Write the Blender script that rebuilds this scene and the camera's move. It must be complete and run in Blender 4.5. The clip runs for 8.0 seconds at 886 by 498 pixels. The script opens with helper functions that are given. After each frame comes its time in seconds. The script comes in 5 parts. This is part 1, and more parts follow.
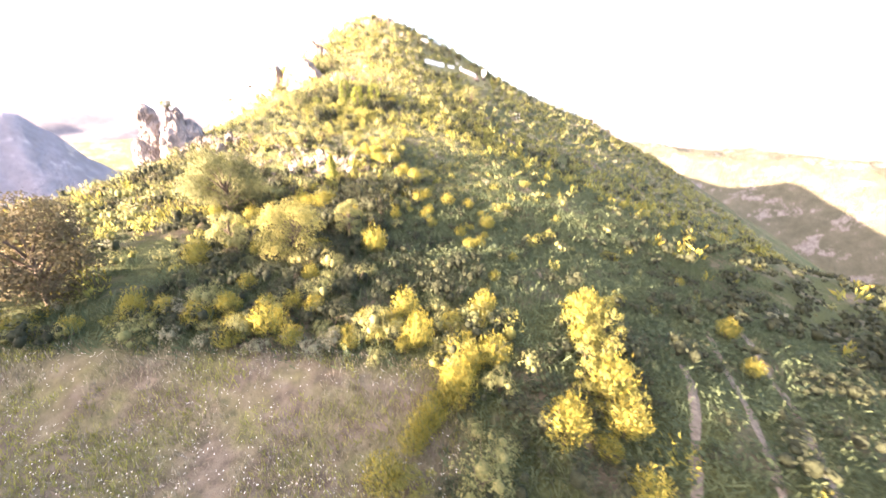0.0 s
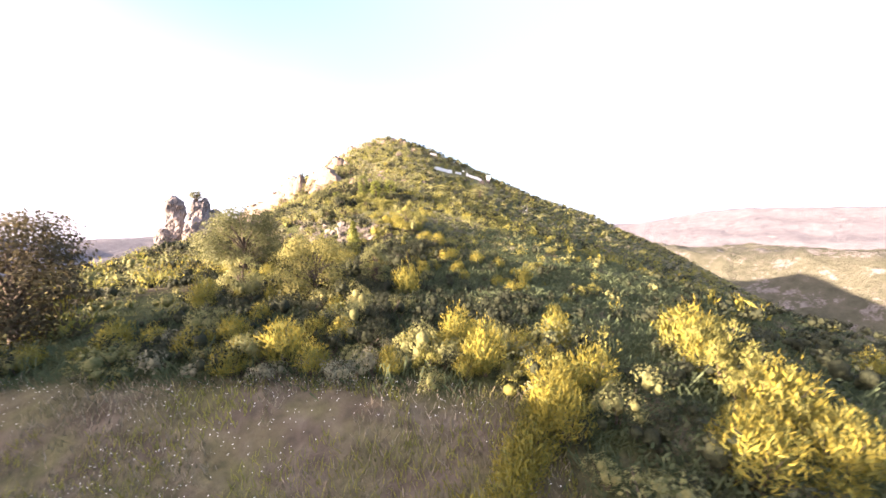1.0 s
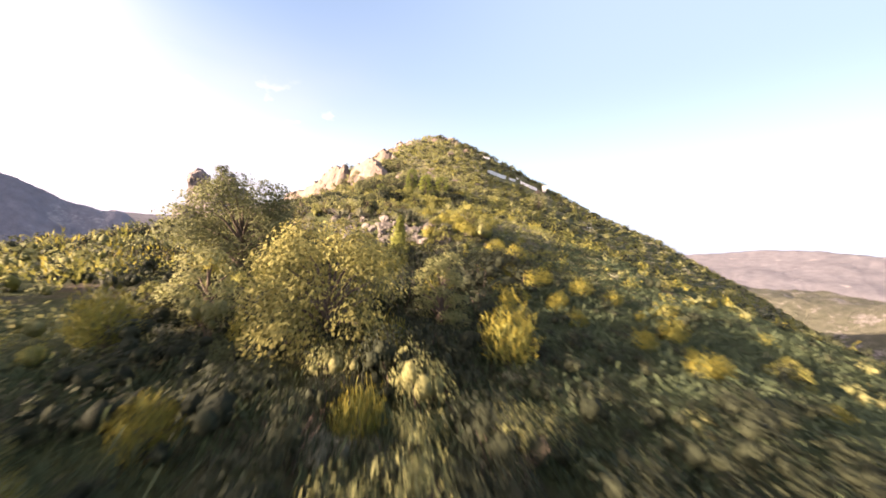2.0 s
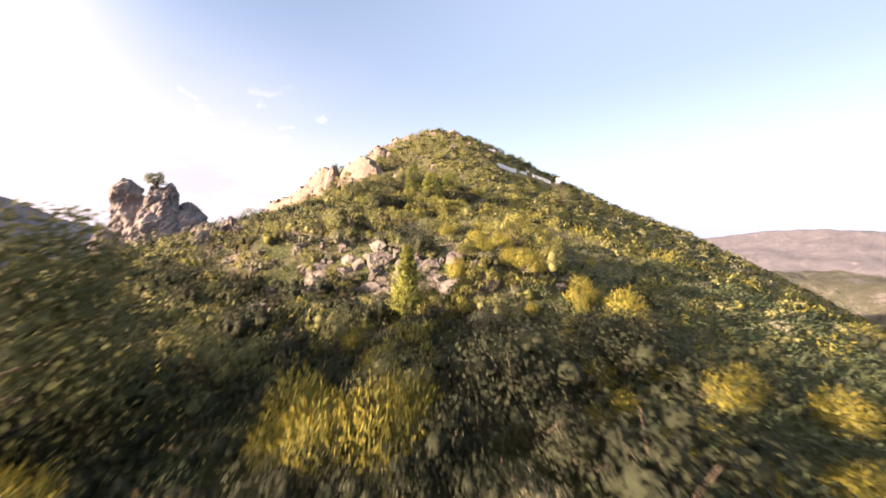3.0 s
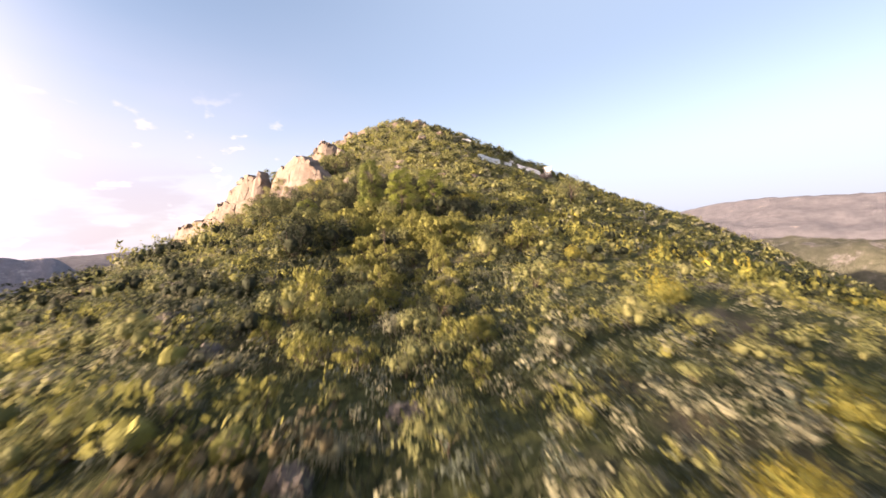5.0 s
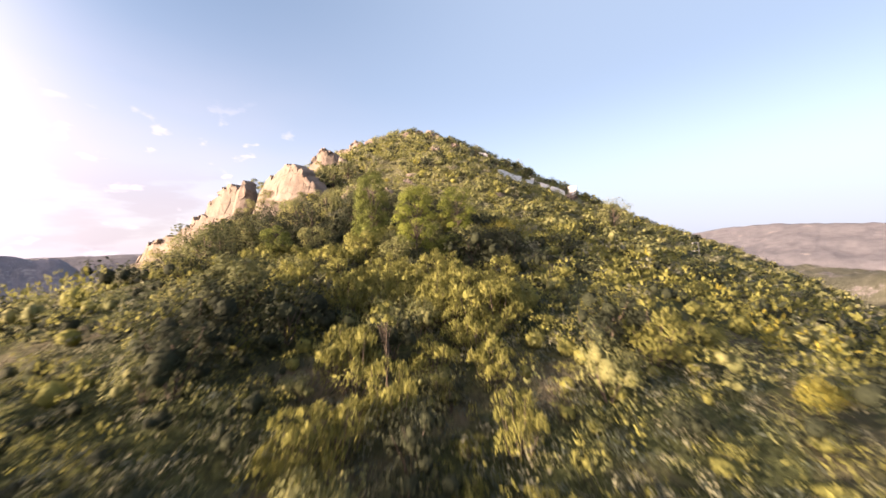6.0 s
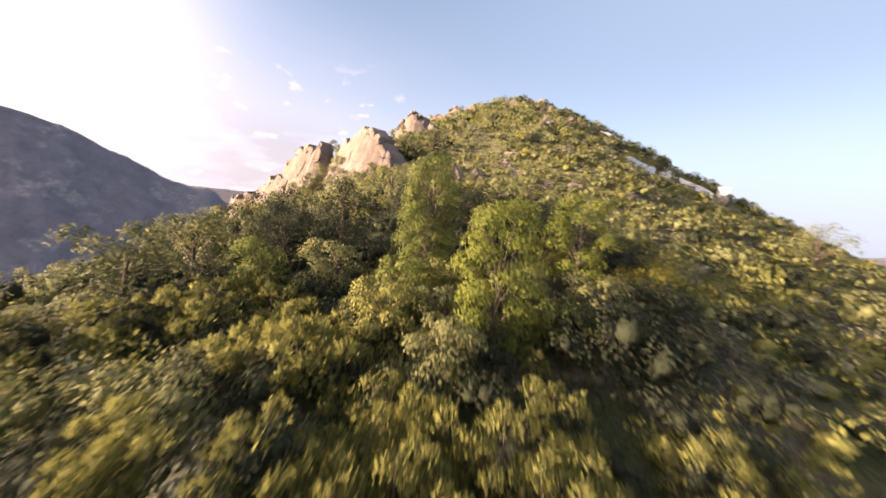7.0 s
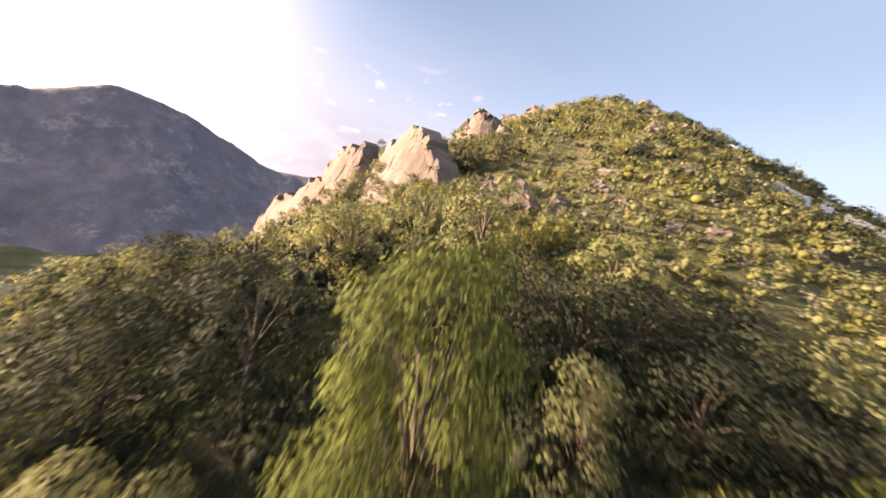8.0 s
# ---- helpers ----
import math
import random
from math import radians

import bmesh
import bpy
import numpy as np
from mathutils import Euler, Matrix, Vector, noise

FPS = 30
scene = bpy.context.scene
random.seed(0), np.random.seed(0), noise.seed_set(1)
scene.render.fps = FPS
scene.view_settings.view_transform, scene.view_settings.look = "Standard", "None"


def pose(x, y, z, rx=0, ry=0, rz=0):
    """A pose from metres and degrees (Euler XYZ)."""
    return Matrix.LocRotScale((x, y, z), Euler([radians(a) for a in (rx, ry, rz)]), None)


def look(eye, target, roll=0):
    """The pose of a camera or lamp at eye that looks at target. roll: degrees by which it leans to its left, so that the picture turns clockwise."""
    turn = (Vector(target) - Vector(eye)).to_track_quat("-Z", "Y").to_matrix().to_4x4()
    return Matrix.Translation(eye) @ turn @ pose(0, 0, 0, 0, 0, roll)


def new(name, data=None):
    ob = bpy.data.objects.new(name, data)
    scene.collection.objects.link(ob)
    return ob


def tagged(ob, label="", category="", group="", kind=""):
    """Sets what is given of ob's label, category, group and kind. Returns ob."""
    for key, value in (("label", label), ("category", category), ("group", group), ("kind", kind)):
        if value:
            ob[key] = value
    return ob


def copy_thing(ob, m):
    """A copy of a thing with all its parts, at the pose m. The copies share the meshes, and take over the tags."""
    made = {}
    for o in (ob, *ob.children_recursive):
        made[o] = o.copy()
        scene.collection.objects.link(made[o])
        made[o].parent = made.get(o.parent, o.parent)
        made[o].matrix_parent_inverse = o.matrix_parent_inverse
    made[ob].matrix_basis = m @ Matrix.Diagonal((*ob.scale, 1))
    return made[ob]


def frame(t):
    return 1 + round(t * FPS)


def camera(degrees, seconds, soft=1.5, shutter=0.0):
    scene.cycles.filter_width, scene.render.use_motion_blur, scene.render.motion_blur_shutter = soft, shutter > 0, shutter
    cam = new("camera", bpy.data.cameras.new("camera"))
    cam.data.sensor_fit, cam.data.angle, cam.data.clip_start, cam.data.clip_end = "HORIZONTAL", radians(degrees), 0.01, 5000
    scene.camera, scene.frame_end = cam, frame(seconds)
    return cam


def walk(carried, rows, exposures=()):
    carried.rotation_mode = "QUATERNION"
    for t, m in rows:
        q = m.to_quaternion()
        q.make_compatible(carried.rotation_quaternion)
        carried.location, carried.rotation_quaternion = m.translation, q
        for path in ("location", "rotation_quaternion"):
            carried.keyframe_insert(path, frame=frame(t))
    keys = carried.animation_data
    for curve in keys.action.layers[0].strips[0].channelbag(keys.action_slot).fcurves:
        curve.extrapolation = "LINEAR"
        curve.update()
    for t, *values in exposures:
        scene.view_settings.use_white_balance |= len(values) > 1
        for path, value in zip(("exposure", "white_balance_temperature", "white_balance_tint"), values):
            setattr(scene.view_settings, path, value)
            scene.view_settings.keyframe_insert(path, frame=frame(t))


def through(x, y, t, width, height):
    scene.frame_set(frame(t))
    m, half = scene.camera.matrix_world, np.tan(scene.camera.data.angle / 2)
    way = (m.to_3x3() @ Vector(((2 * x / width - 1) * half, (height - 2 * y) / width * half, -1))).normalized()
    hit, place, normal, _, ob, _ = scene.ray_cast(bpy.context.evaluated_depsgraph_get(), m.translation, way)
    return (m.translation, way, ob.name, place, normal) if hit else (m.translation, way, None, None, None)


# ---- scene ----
# ---------- camera ----------
cam = camera(104.0, 8.0, soft=1.6, shutter=0.34)
PATH = [
    (0, (-0.148, 0.834, 18.406), (-0.177, 2.686, 17.652), 0.8),
    (0.1, (-0.441, 0.731, 17.715), (-0.481, 2.622, 17.065), 0.6),
    (0.2, (-0.722, 0.694, 17.05), (-0.772, 2.614, 16.492), 0.3),
    (0.3, (-0.993, 0.722, 16.409), (-1.05, 2.663, 15.93), 0.1),
    (0.5, (-1.501, 0.975, 15.202), (-1.57, 2.945, 14.859), -0.4),
    (1, (-2.578, 2.752, 12.621), (-2.648, 4.744, 12.467), -1.6),
    (1.2, (-2.971, 3.854, 12.08), (-3.021, 5.848, 11.938), -1.8),
    (2.3, (-8.441, 19.363, 12.185), (-8.761, 21.334, 12.073), 5.6),
    (2.5, (-9.282, 22.14, 12.759), (-9.603, 24.11, 12.638), 4.9),
    (3, (-10.924, 28.325, 13.96), (-11.196, 30.302, 13.833), 1.3),
    (3.5, (-12.492, 33.989, 14.742), (-12.623, 35.979, 14.599), -4.8),
    (4, (-13.567, 38.897, 15.53), (-13.651, 40.888, 15.361), -6.4),
    (4.5, (-14.375, 44.489, 16.306), (-14.447, 46.481, 16.138), -6.0),
    (4.7, (-14.601, 46.939, 16.7), (-14.687, 48.93, 16.533), -5.2),
    (5.8, (-17.383, 59.337, 18.846), (-17.503, 61.333, 18.795), -1.6),
    (6, (-17.576, 61.497, 19.355), (-17.705, 63.492, 19.292), -1.6),
    (6.5, (-18.219, 67.248, 20.673), (-18.529, 69.217, 20.509), 1.0),
    (7, (-19.199, 72.895, 22.231), (-19.805, 74.786, 21.991), 6.5),
    (7.5, (-20.745, 78.196, 23.627), (-21.55, 80.009, 23.37), 11.1),
    (8, (-22.678, 83.359, 24.843), (-23.608, 85.105, 24.549), 11.0),
]
EXPOSURES = [(0.0, 4.5, 6550, 28), (0.5, 4.0, 6450, 28), (1.0, 3.4, 6350, 28), (2.3, 2.75, 6600, 28), (3.2, 2.65, 6700, 28), (4.5, 2.53, 6650, 27), (6.2, 2.45, 6580, 26), (8.0, 2.38, 6580, 27)]
walk(cam, [(t, look(eye, target, roll)) for t, eye, target, roll in PATH], EXPOSURES)

# ---------- daylight ----------
SUN_AZ, SUN_EL = -121.5, 12.0
world = bpy.data.worlds.new("sky")
scene.world = world
world.use_nodes = True
wn, wl = world.node_tree.nodes, world.node_tree.links
wn.clear()
sky = wn.new("ShaderNodeTexSky")
sky.sky_type = "NISHITA"
sky.sun_disc = False
sky.sun_elevation, sky.sun_rotation = radians(SUN_EL), radians(SUN_AZ)
sky.altitude, sky.air_density, sky.dust_density, sky.ozone_density = 600, 1.0, 1.2, 1.0
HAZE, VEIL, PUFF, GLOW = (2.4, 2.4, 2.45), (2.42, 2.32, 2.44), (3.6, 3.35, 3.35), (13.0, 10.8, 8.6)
bg = wn.new("ShaderNodeBackground")
bg.inputs["Strength"].default_value = 0.073
wout = wn.new("ShaderNodeOutputWorld")
# thin veil and small cumulus clouds on the evening side
wtc = wn.new("ShaderNodeTexCoord")
wsep = wn.new("ShaderNodeSeparateXYZ")
wl.new(wtc.outputs["Generated"], wsep.inputs["Vector"])


def sky_range(src, a, b, top=1.0):
    r = wn.new("ShaderNodeMapRange")
    r.interpolation_type = "SMOOTHSTEP"
    r.inputs["From Min"].default_value, r.inputs["From Max"].default_value, r.inputs["To Max"].default_value = a, b, top
    wl.new(src, r.inputs["Value"])
    return r.outputs["Result"]


def sky_times(a, b):
    m = wn.new("ShaderNodeMath")
    m.operation = "MULTIPLY"
    wl.new(a, m.inputs[0])
    wl.new(b, m.inputs[1])
    return m.outputs[0]


def sky_noise(scale, stretch, detail):
    mp = wn.new("ShaderNodeMapping")
    mp.inputs["Scale"].default_value = (1, 1, stretch)
    no = wn.new("ShaderNodeTexNoise")
    no.inputs["Scale"].default_value, no.inputs["Detail"].default_value = scale, detail
    wl.new(wtc.outputs["Generated"], mp.inputs["Vector"])
    wl.new(mp.outputs["Vector"], no.inputs["Vector"])
    return no.outputs["Fac"]


def sky_mix(fac, base, colour):
    m = wn.new("ShaderNodeMix")
    m.data_type = "RGBA"
    m.inputs["B"].default_value = (*colour, 1)
    wl.new(fac, m.inputs["Factor"])
    wl.new(base, m.inputs["A"])
    return m.outputs["Result"]


evening = sky_range(wsep.outputs["X"], 0.35, -0.9)
low = sky_range(wsep.outputs["Z"], 0.60, 0.02)
SUN_AT = (math.sin(radians(SUN_AZ)) * math.cos(radians(SUN_EL)), math.cos(radians(SUN_AZ)) * math.cos(radians(SUN_EL)), math.sin(radians(SUN_EL)))
toward = wn.new("ShaderNodeVectorMath")
toward.operation = "DOT_PRODUCT"
toward.inputs[1].default_value = SUN_AT
wl.new(wtc.outputs["Generated"], toward.inputs[0])
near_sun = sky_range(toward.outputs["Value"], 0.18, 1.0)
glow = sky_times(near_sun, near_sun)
puffs = sky_times(sky_times(sky_range(sky_noise(15.0, 2.0, 3.0), 0.60, 0.72, 0.75), sky_range(wsep.outputs["Z"], 0.36, 0.18)), sky_range(wsep.outputs["X"], -0.3, -0.5))
veil = sky_times(sky_times(evening, low), sky_range(sky_noise(1.8, 3.0, 3.0), -0.25, 0.8, 1.0))
haze = sky_range(wsep.outputs["Z"], 0.15, -0.02, 0.6)
tone = wn.new("ShaderNodeHueSaturation")
tone.inputs["Saturation"].default_value = 0.78
wl.new(sky.outputs["Color"], tone.inputs["Color"])
deep = wn.new("ShaderNodeMix")
deep.data_type, deep.blend_type = "RGBA", "MULTIPLY"
deep.inputs["Factor"].default_value = 1.0
deep.inputs["B"].default_value = (0.64, 0.765, 0.80, 1)
wl.new(tone.outputs["Color"], deep.inputs["A"])
col = sky_mix(haze, deep.outputs["Result"], HAZE)
col = sky_mix(veil, col, VEIL)
clear = sky_times(sky_range(wsep.outputs["X"], -0.75, 0.3, 0.8), sky_range(wsep.outputs["Z"], 0.10, 0.42))
col = sky_mix(clear, col, (1.26, 1.74, 2.2))
pale = sky_times(sky_range(wsep.outputs["X"], -0.6, 0.4, 0.85), sky_range(wsep.outputs["Z"], 0.42, 0.04))
col = sky_mix(pale, col, (1.80, 2.10, 2.42))
bank = sky_times(sky_times(sky_range(sky_noise(5.0, 4.0, 5.0), 0.47, 0.60, 0.4), sky_range(wsep.outputs["Z"], 0.21, 0.10)), sky_range(wsep.outputs["X"], -0.3, -0.6))
col = sky_mix(bank, col, (1.75, 1.55, 1.62))
col = sky_mix(puffs, col, PUFF)
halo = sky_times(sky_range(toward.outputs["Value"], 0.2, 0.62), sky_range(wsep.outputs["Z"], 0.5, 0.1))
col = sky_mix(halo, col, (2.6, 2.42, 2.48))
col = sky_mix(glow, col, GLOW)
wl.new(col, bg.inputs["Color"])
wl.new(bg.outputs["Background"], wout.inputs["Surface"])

sun = new("sun", bpy.data.lights.new("sun", "SUN"))
sun.data.energy, sun.data.angle, sun.data.color = 5.0, radians(0.6), (1.0, 0.78, 0.50)
_a, _e = radians(SUN_AZ), radians(SUN_EL)
SUN_DIR = Vector((math.sin(_a) * math.cos(_e), math.cos(_a) * math.cos(_e), math.sin(_e)))
sun.matrix_world = look(SUN_DIR * 300, (0, 0, 0))


# ---------- materials ----------
class Mat:
    """A small builder for node materials."""

    def __init__(self, name):
        self.m = bpy.data.materials.new(name)
        self.m.use_nodes = True
        self.n, self.l = self.m.node_tree.nodes, self.m.node_tree.links
        self.p = self.n["Principled BSDF"]
        self.out = self.n["Material Output"]
        self.geo = self.n.new("ShaderNodeNewGeometry")

    def noise(self, scale, detail=4.0, rough=0.55, vec=None):
        t = self.n.new("ShaderNodeTexNoise")
        t.inputs["Scale"].default_value, t.inputs["Detail"].default_value, t.inputs["Roughness"].default_value = scale, detail, rough
        self.l.new(vec or self.geo.outputs["Position"], t.inputs["Vector"])
        return t.outputs["Fac"]

    def ramp(self, fac, *stops):
        r = self.n.new("ShaderNodeValToRGB")
        els = r.color_ramp.elements
        while len(els) < len(stops):
            els.new(0.5)
        for e, (p, c) in zip(els, stops):
            e.position, e.color = p, (*c, 1)
        self.l.new(fac, r.inputs["Fac"])
        return r.outputs["Color"]

    def mix(self, fac, a, b):
        m = self.n.new("ShaderNodeMix")
        m.data_type = "RGBA"
        for sock, v in (("Factor", fac), ("A", a), ("B", b)):
            if isinstance(v, (int, float)):
                m.inputs[sock].default_value = v
            elif isinstance(v, tuple):
                m.inputs[sock].default_value = (*v, 1)
            else:
                self.l.new(v, m.inputs[sock])
        return m.outputs["Result"]

    def remap(self, fac, a, b, c=0.0, d=1.0):
        m = self.n.new("ShaderNodeMapRange")
        for k, v in (("From Min", a), ("From Max", b), ("To Min", c), ("To Max", d)):
            m.inputs[k].default_value = v
        self.l.new(fac, m.inputs["Value"])
        return m.outputs["Result"]

    def bump(self, height, strength, distance):
        b = self.n.new("ShaderNodeBump")
        b.inputs["Strength"].default_value, b.inputs["Distance"].default_value = strength, distance
        self.l.new(height, b.inputs["Height"])
        self.l.new(b.outputs["Normal"], self.p.inputs["Normal"])

    def color(self, c):
        self.l.new(c, self.p.inputs["Base Color"])

    def rough(self, r, spec=0.3):
        self.p.inputs["Roughness"].default_value = r
        self.p.inputs["Specular IOR Level"].default_value = spec


def leaf_material(name, low, mid, high, through=0.33, gloss=0.82):
    """Leaves: colour varies leaf by leaf and bush by bush; some light passes through."""
    k = Mat(name)
    low, mid, high = ((c[0] * 0.97, c[1], c[2] * 1.5) for c in (low, mid, high))
    big = k.ramp(k.noise(0.45, 3), (0.32, low), (0.5, mid), (0.68, high))
    leaf = k.ramp(k.geo.outputs["Random Per Island"], (0.0, low), (0.5, mid), (1.0, high))
    spray = k.ramp(k.noise(11.0, 4, 0.7), (0.36, low), (0.5, mid), (0.64, high))
    col = k.mix(0.36, k.mix(0.5, big, spray), leaf)
    k.color(col)
    k.bump(k.noise(19.0, 3, 0.6), 0.8, 0.05)
    k.rough(gloss, 0.15)
    k.p.inputs["Specular IOR Level"].default_value = 0.25
    tr = k.n.new("ShaderNodeBsdfTranslucent")
    k.l.new(col, tr.inputs["Color"])
    mx = k.n.new("ShaderNodeMixShader")
    mx.inputs["Fac"].default_value = through
    k.l.new(k.p.outputs["BSDF"], mx.inputs[1])
    k.l.new(tr.outputs["BSDF"], mx.inputs[2])
    k.l.new(mx.outputs["Shader"], k.out.inputs["Surface"])
    return k.m


MAT_OAK = leaf_material("oak_leaves", (0.048, 0.056, 0.016), (0.095, 0.102, 0.028), (0.155, 0.152, 0.045))
MAT_MAQUIS = leaf_material("maquis_leaves", (0.075, 0.086, 0.024), (0.165, 0.17, 0.045), (0.29, 0.265, 0.075))
MAT_GREY = leaf_material("grey_shrub_leaves", (0.10, 0.104, 0.046), (0.185, 0.183, 0.08), (0.285, 0.265, 0.12))
MAT_BROOM = leaf_material("broom_shoots", (0.095, 0.105, 0.018), (0.19, 0.19, 0.03), (0.31, 0.285, 0.05))
MAT_HEATH = leaf_material("heath_plumes", (0.08, 0.083, 0.017), (0.176, 0.173, 0.031), (0.285, 0.268, 0.052))
MAT_BLOSSOM = leaf_material("broom_blossom", (0.17, 0.142, 0.015), (0.245, 0.208, 0.021), (0.325, 0.275, 0.034), through=0.3)
MAT_PALE = leaf_material("pale_oak_leaves", (0.13, 0.128, 0.028), (0.215, 0.20, 0.04), (0.30, 0.265, 0.06))
# dark shrub leaves, with the foreground's shade put into the colour as well
MAT_DARK = leaf_material("shade_toned_mastic_leaves", (0.014, 0.018, 0.008), (0.028, 0.034, 0.012), (0.058, 0.064, 0.022))
MAT_HERB = leaf_material("green_herbs", (0.034, 0.05, 0.018), (0.062, 0.083, 0.028), (0.10, 0.122, 0.042))
MAT_FEATHER = leaf_material("feathery_tree_leaves", (0.045, 0.062, 0.011), (0.1, 0.12, 0.018), (0.2, 0.21, 0.03))
MAT_COVER = leaf_material("cushion_leaves", (0.036, 0.048, 0.024), (0.066, 0.08, 0.042), (0.105, 0.118, 0.062))
MAT_RUSTY = leaf_material("rusty_oak_leaves", (0.036, 0.034, 0.013), (0.072, 0.062, 0.023), (0.12, 0.098, 0.036))
MAT_PINE = leaf_material("pine_needles", (0.10, 0.12, 0.02), (0.19, 0.205, 0.03), (0.30, 0.30, 0.05))
MAT_YOUNG = leaf_material("young_tree_leaves", (0.06, 0.08, 0.011), (0.135, 0.155, 0.017), (0.25, 0.26, 0.03))


def bark_material():
    k = Mat("bark")
    k.color(k.ramp(k.noise(14, 5), (0.3, (0.04, 0.03, 0.022)), (0.7, (0.12, 0.095, 0.075))))
    k.rough(0.9)
    k.bump(k.noise(30, 4), 0.5, 0.02)
    return k.m


MAT_BARK = bark_material()


def rock_material(name, dark, mid, pale, stain, cracks=0.6, cells=0.75):
    k = Mat(name)
    base = k.ramp(k.noise(0.35, 6, 0.6), (0.3, dark), (0.5, mid), (0.68, pale))
    st = k.remap(k.noise(0.9, 5, 0.6), 0.54, 0.68)
    c = k.mix(st, base, stain)
    grain = k.ramp(k.noise(7.0, 6, 0.65), (0.3, (0.62, 0.6, 0.58)), (0.65, (1, 1, 1)))
    m = k.n.new("ShaderNodeMix")
    m.data_type, m.blend_type = "RGBA", "MULTIPLY"
    m.inputs["Factor"].default_value = 0.7
    k.l.new(c, m.inputs["A"])
    k.l.new(grain, m.inputs["B"])
    warp = k.n.new("ShaderNodeVectorMath")
    warp.operation = "ADD"
    wob = k.n.new("ShaderNodeTexNoise")
    wob.inputs["Scale"].default_value, wob.inputs["Detail"].default_value = 0.6, 5
    k.l.new(k.geo.outputs["Position"], wob.inputs["Vector"])
    k.l.new(k.geo.outputs["Position"], warp.inputs[0])
    k.l.new(wob.outputs["Color"], warp.inputs[1])
    vo = k.n.new("ShaderNodeTexVoronoi")
    vo.feature = "DISTANCE_TO_EDGE"
    vo.inputs["Scale"].default_value = cells
    k.l.new(warp.outputs["Vector"], vo.inputs["Vector"])
    joint = k.remap(vo.outputs["Distance"], 0.0, 0.022)
    k.color(k.mix(k.remap(joint, 0, 1, cracks, 0.0), m.outputs["Result"], tuple(v * 0.45 for v in dark)))
    k.rough(0.9)
    hs = k.n.new("ShaderNodeMath")
    hs.operation = "ADD"
    k.l.new(k.noise(4.5, 8, 0.7), hs.inputs[0])
    k.l.new(joint, hs.inputs[1])
    k.bump(hs.outputs[0], 0.55, 0.10)
    return k.m


MAT_CRAG = rock_material("limestone_crag", (0.115, 0.093, 0.08), (0.165, 0.135, 0.116), (0.205, 0.172, 0.148), (0.155, 0.115, 0.09), 0.4, 0.32)
MAT_PILLAR = rock_material("violet_grey_limestone", (0.10, 0.09, 0.095), (0.165, 0.148, 0.15), (0.24, 0.215, 0.212), (0.19, 0.155, 0.135), 0.3)
MAT_ROCK = rock_material("grey_limestone", (0.068, 0.062, 0.059), (0.112, 0.102, 0.095), (0.165, 0.15, 0.136), (0.125, 0.105, 0.087), 0.4)


def ground_material():
    k = Mat("hill_ground")
    soil = k.ramp(k.noise(1.3, 6), (0.3, (0.07, 0.056, 0.042)), (0.7, (0.165, 0.138, 0.104)))
    grass = k.ramp(k.noise(6.0, 6, 0.7), (0.35, (0.024, 0.032, 0.014)), (0.65, (0.075, 0.085, 0.036)))
    straw = k.ramp(k.noise(2.2, 6), (0.3, (0.07, 0.072, 0.033)), (0.7, (0.165, 0.152, 0.08)))
    c = k.mix(k.remap(k.noise(0.22, 5), 0.32, 0.48), soil, grass)
    far = k.ramp(k.noise(0.02, 8, 0.65), (0.35, (0.05, 0.07, 0.03)), (0.52, (0.10, 0.10, 0.05)), (0.66, (0.30, 0.27, 0.21)))
    sep = k.n.new("ShaderNodeSeparateXYZ")
    k.l.new(k.geo.outputs["Position"], sep.inputs["Vector"])
    fallow = k.n.new("ShaderNodeMath")
    fallow.operation = "MULTIPLY"
    k.l.new(k.remap(sep.outputs["X"], 1.5, -1.0), fallow.inputs[0])
    k.l.new(k.remap(sep.outputs["Y"], 15.5, 13.5), fallow.inputs[1])
    c = k.mix(fallow.outputs[0], c, k.mix(k.remap(k.noise(0.5, 5), 0.4, 0.65), soil, straw))
    c = k.mix(k.remap(sep.outputs["Z"], 19, 27), c, straw)
    c = k.mix(k.remap(sep.outputs["Z"], -30, -60), c, far)
    k.color(c)
    k.rough(0.95, 0.1)
    k.bump(k.noise(4.0, 8, 0.7), 0.8, 0.25)
    return k.m


MAT_GROUND = ground_material()


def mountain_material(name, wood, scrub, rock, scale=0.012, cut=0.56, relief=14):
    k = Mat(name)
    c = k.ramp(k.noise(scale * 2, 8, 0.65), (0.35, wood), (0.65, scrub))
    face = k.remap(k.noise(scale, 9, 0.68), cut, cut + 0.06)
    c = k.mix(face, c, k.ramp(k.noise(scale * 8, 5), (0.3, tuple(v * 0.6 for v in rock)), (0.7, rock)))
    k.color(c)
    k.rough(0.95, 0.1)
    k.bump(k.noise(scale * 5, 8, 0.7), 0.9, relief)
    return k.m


# mountain and plateau: distance haze is mixed into the base colours
MAT_MTN = mountain_material("haze_tinted_mountain", (0.162, 0.157, 0.184), (0.225, 0.218, 0.25), (0.33, 0.316, 0.332), cut=0.57)
MAT_PLATEAU = mountain_material("haze_tinted_limestone", (0.088, 0.088, 0.104), (0.125, 0.123, 0.141), (0.265, 0.248, 0.245), 0.009, 0.64)
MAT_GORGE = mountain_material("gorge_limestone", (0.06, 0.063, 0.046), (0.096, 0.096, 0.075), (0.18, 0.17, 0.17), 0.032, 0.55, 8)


# ---------- terrain ----------
def lattice(ix, iy, seed):
    h = np.sin(ix * 127.1 + iy * 311.7 + seed * 74.7) * 43758.5453
    return h - np.floor(h)


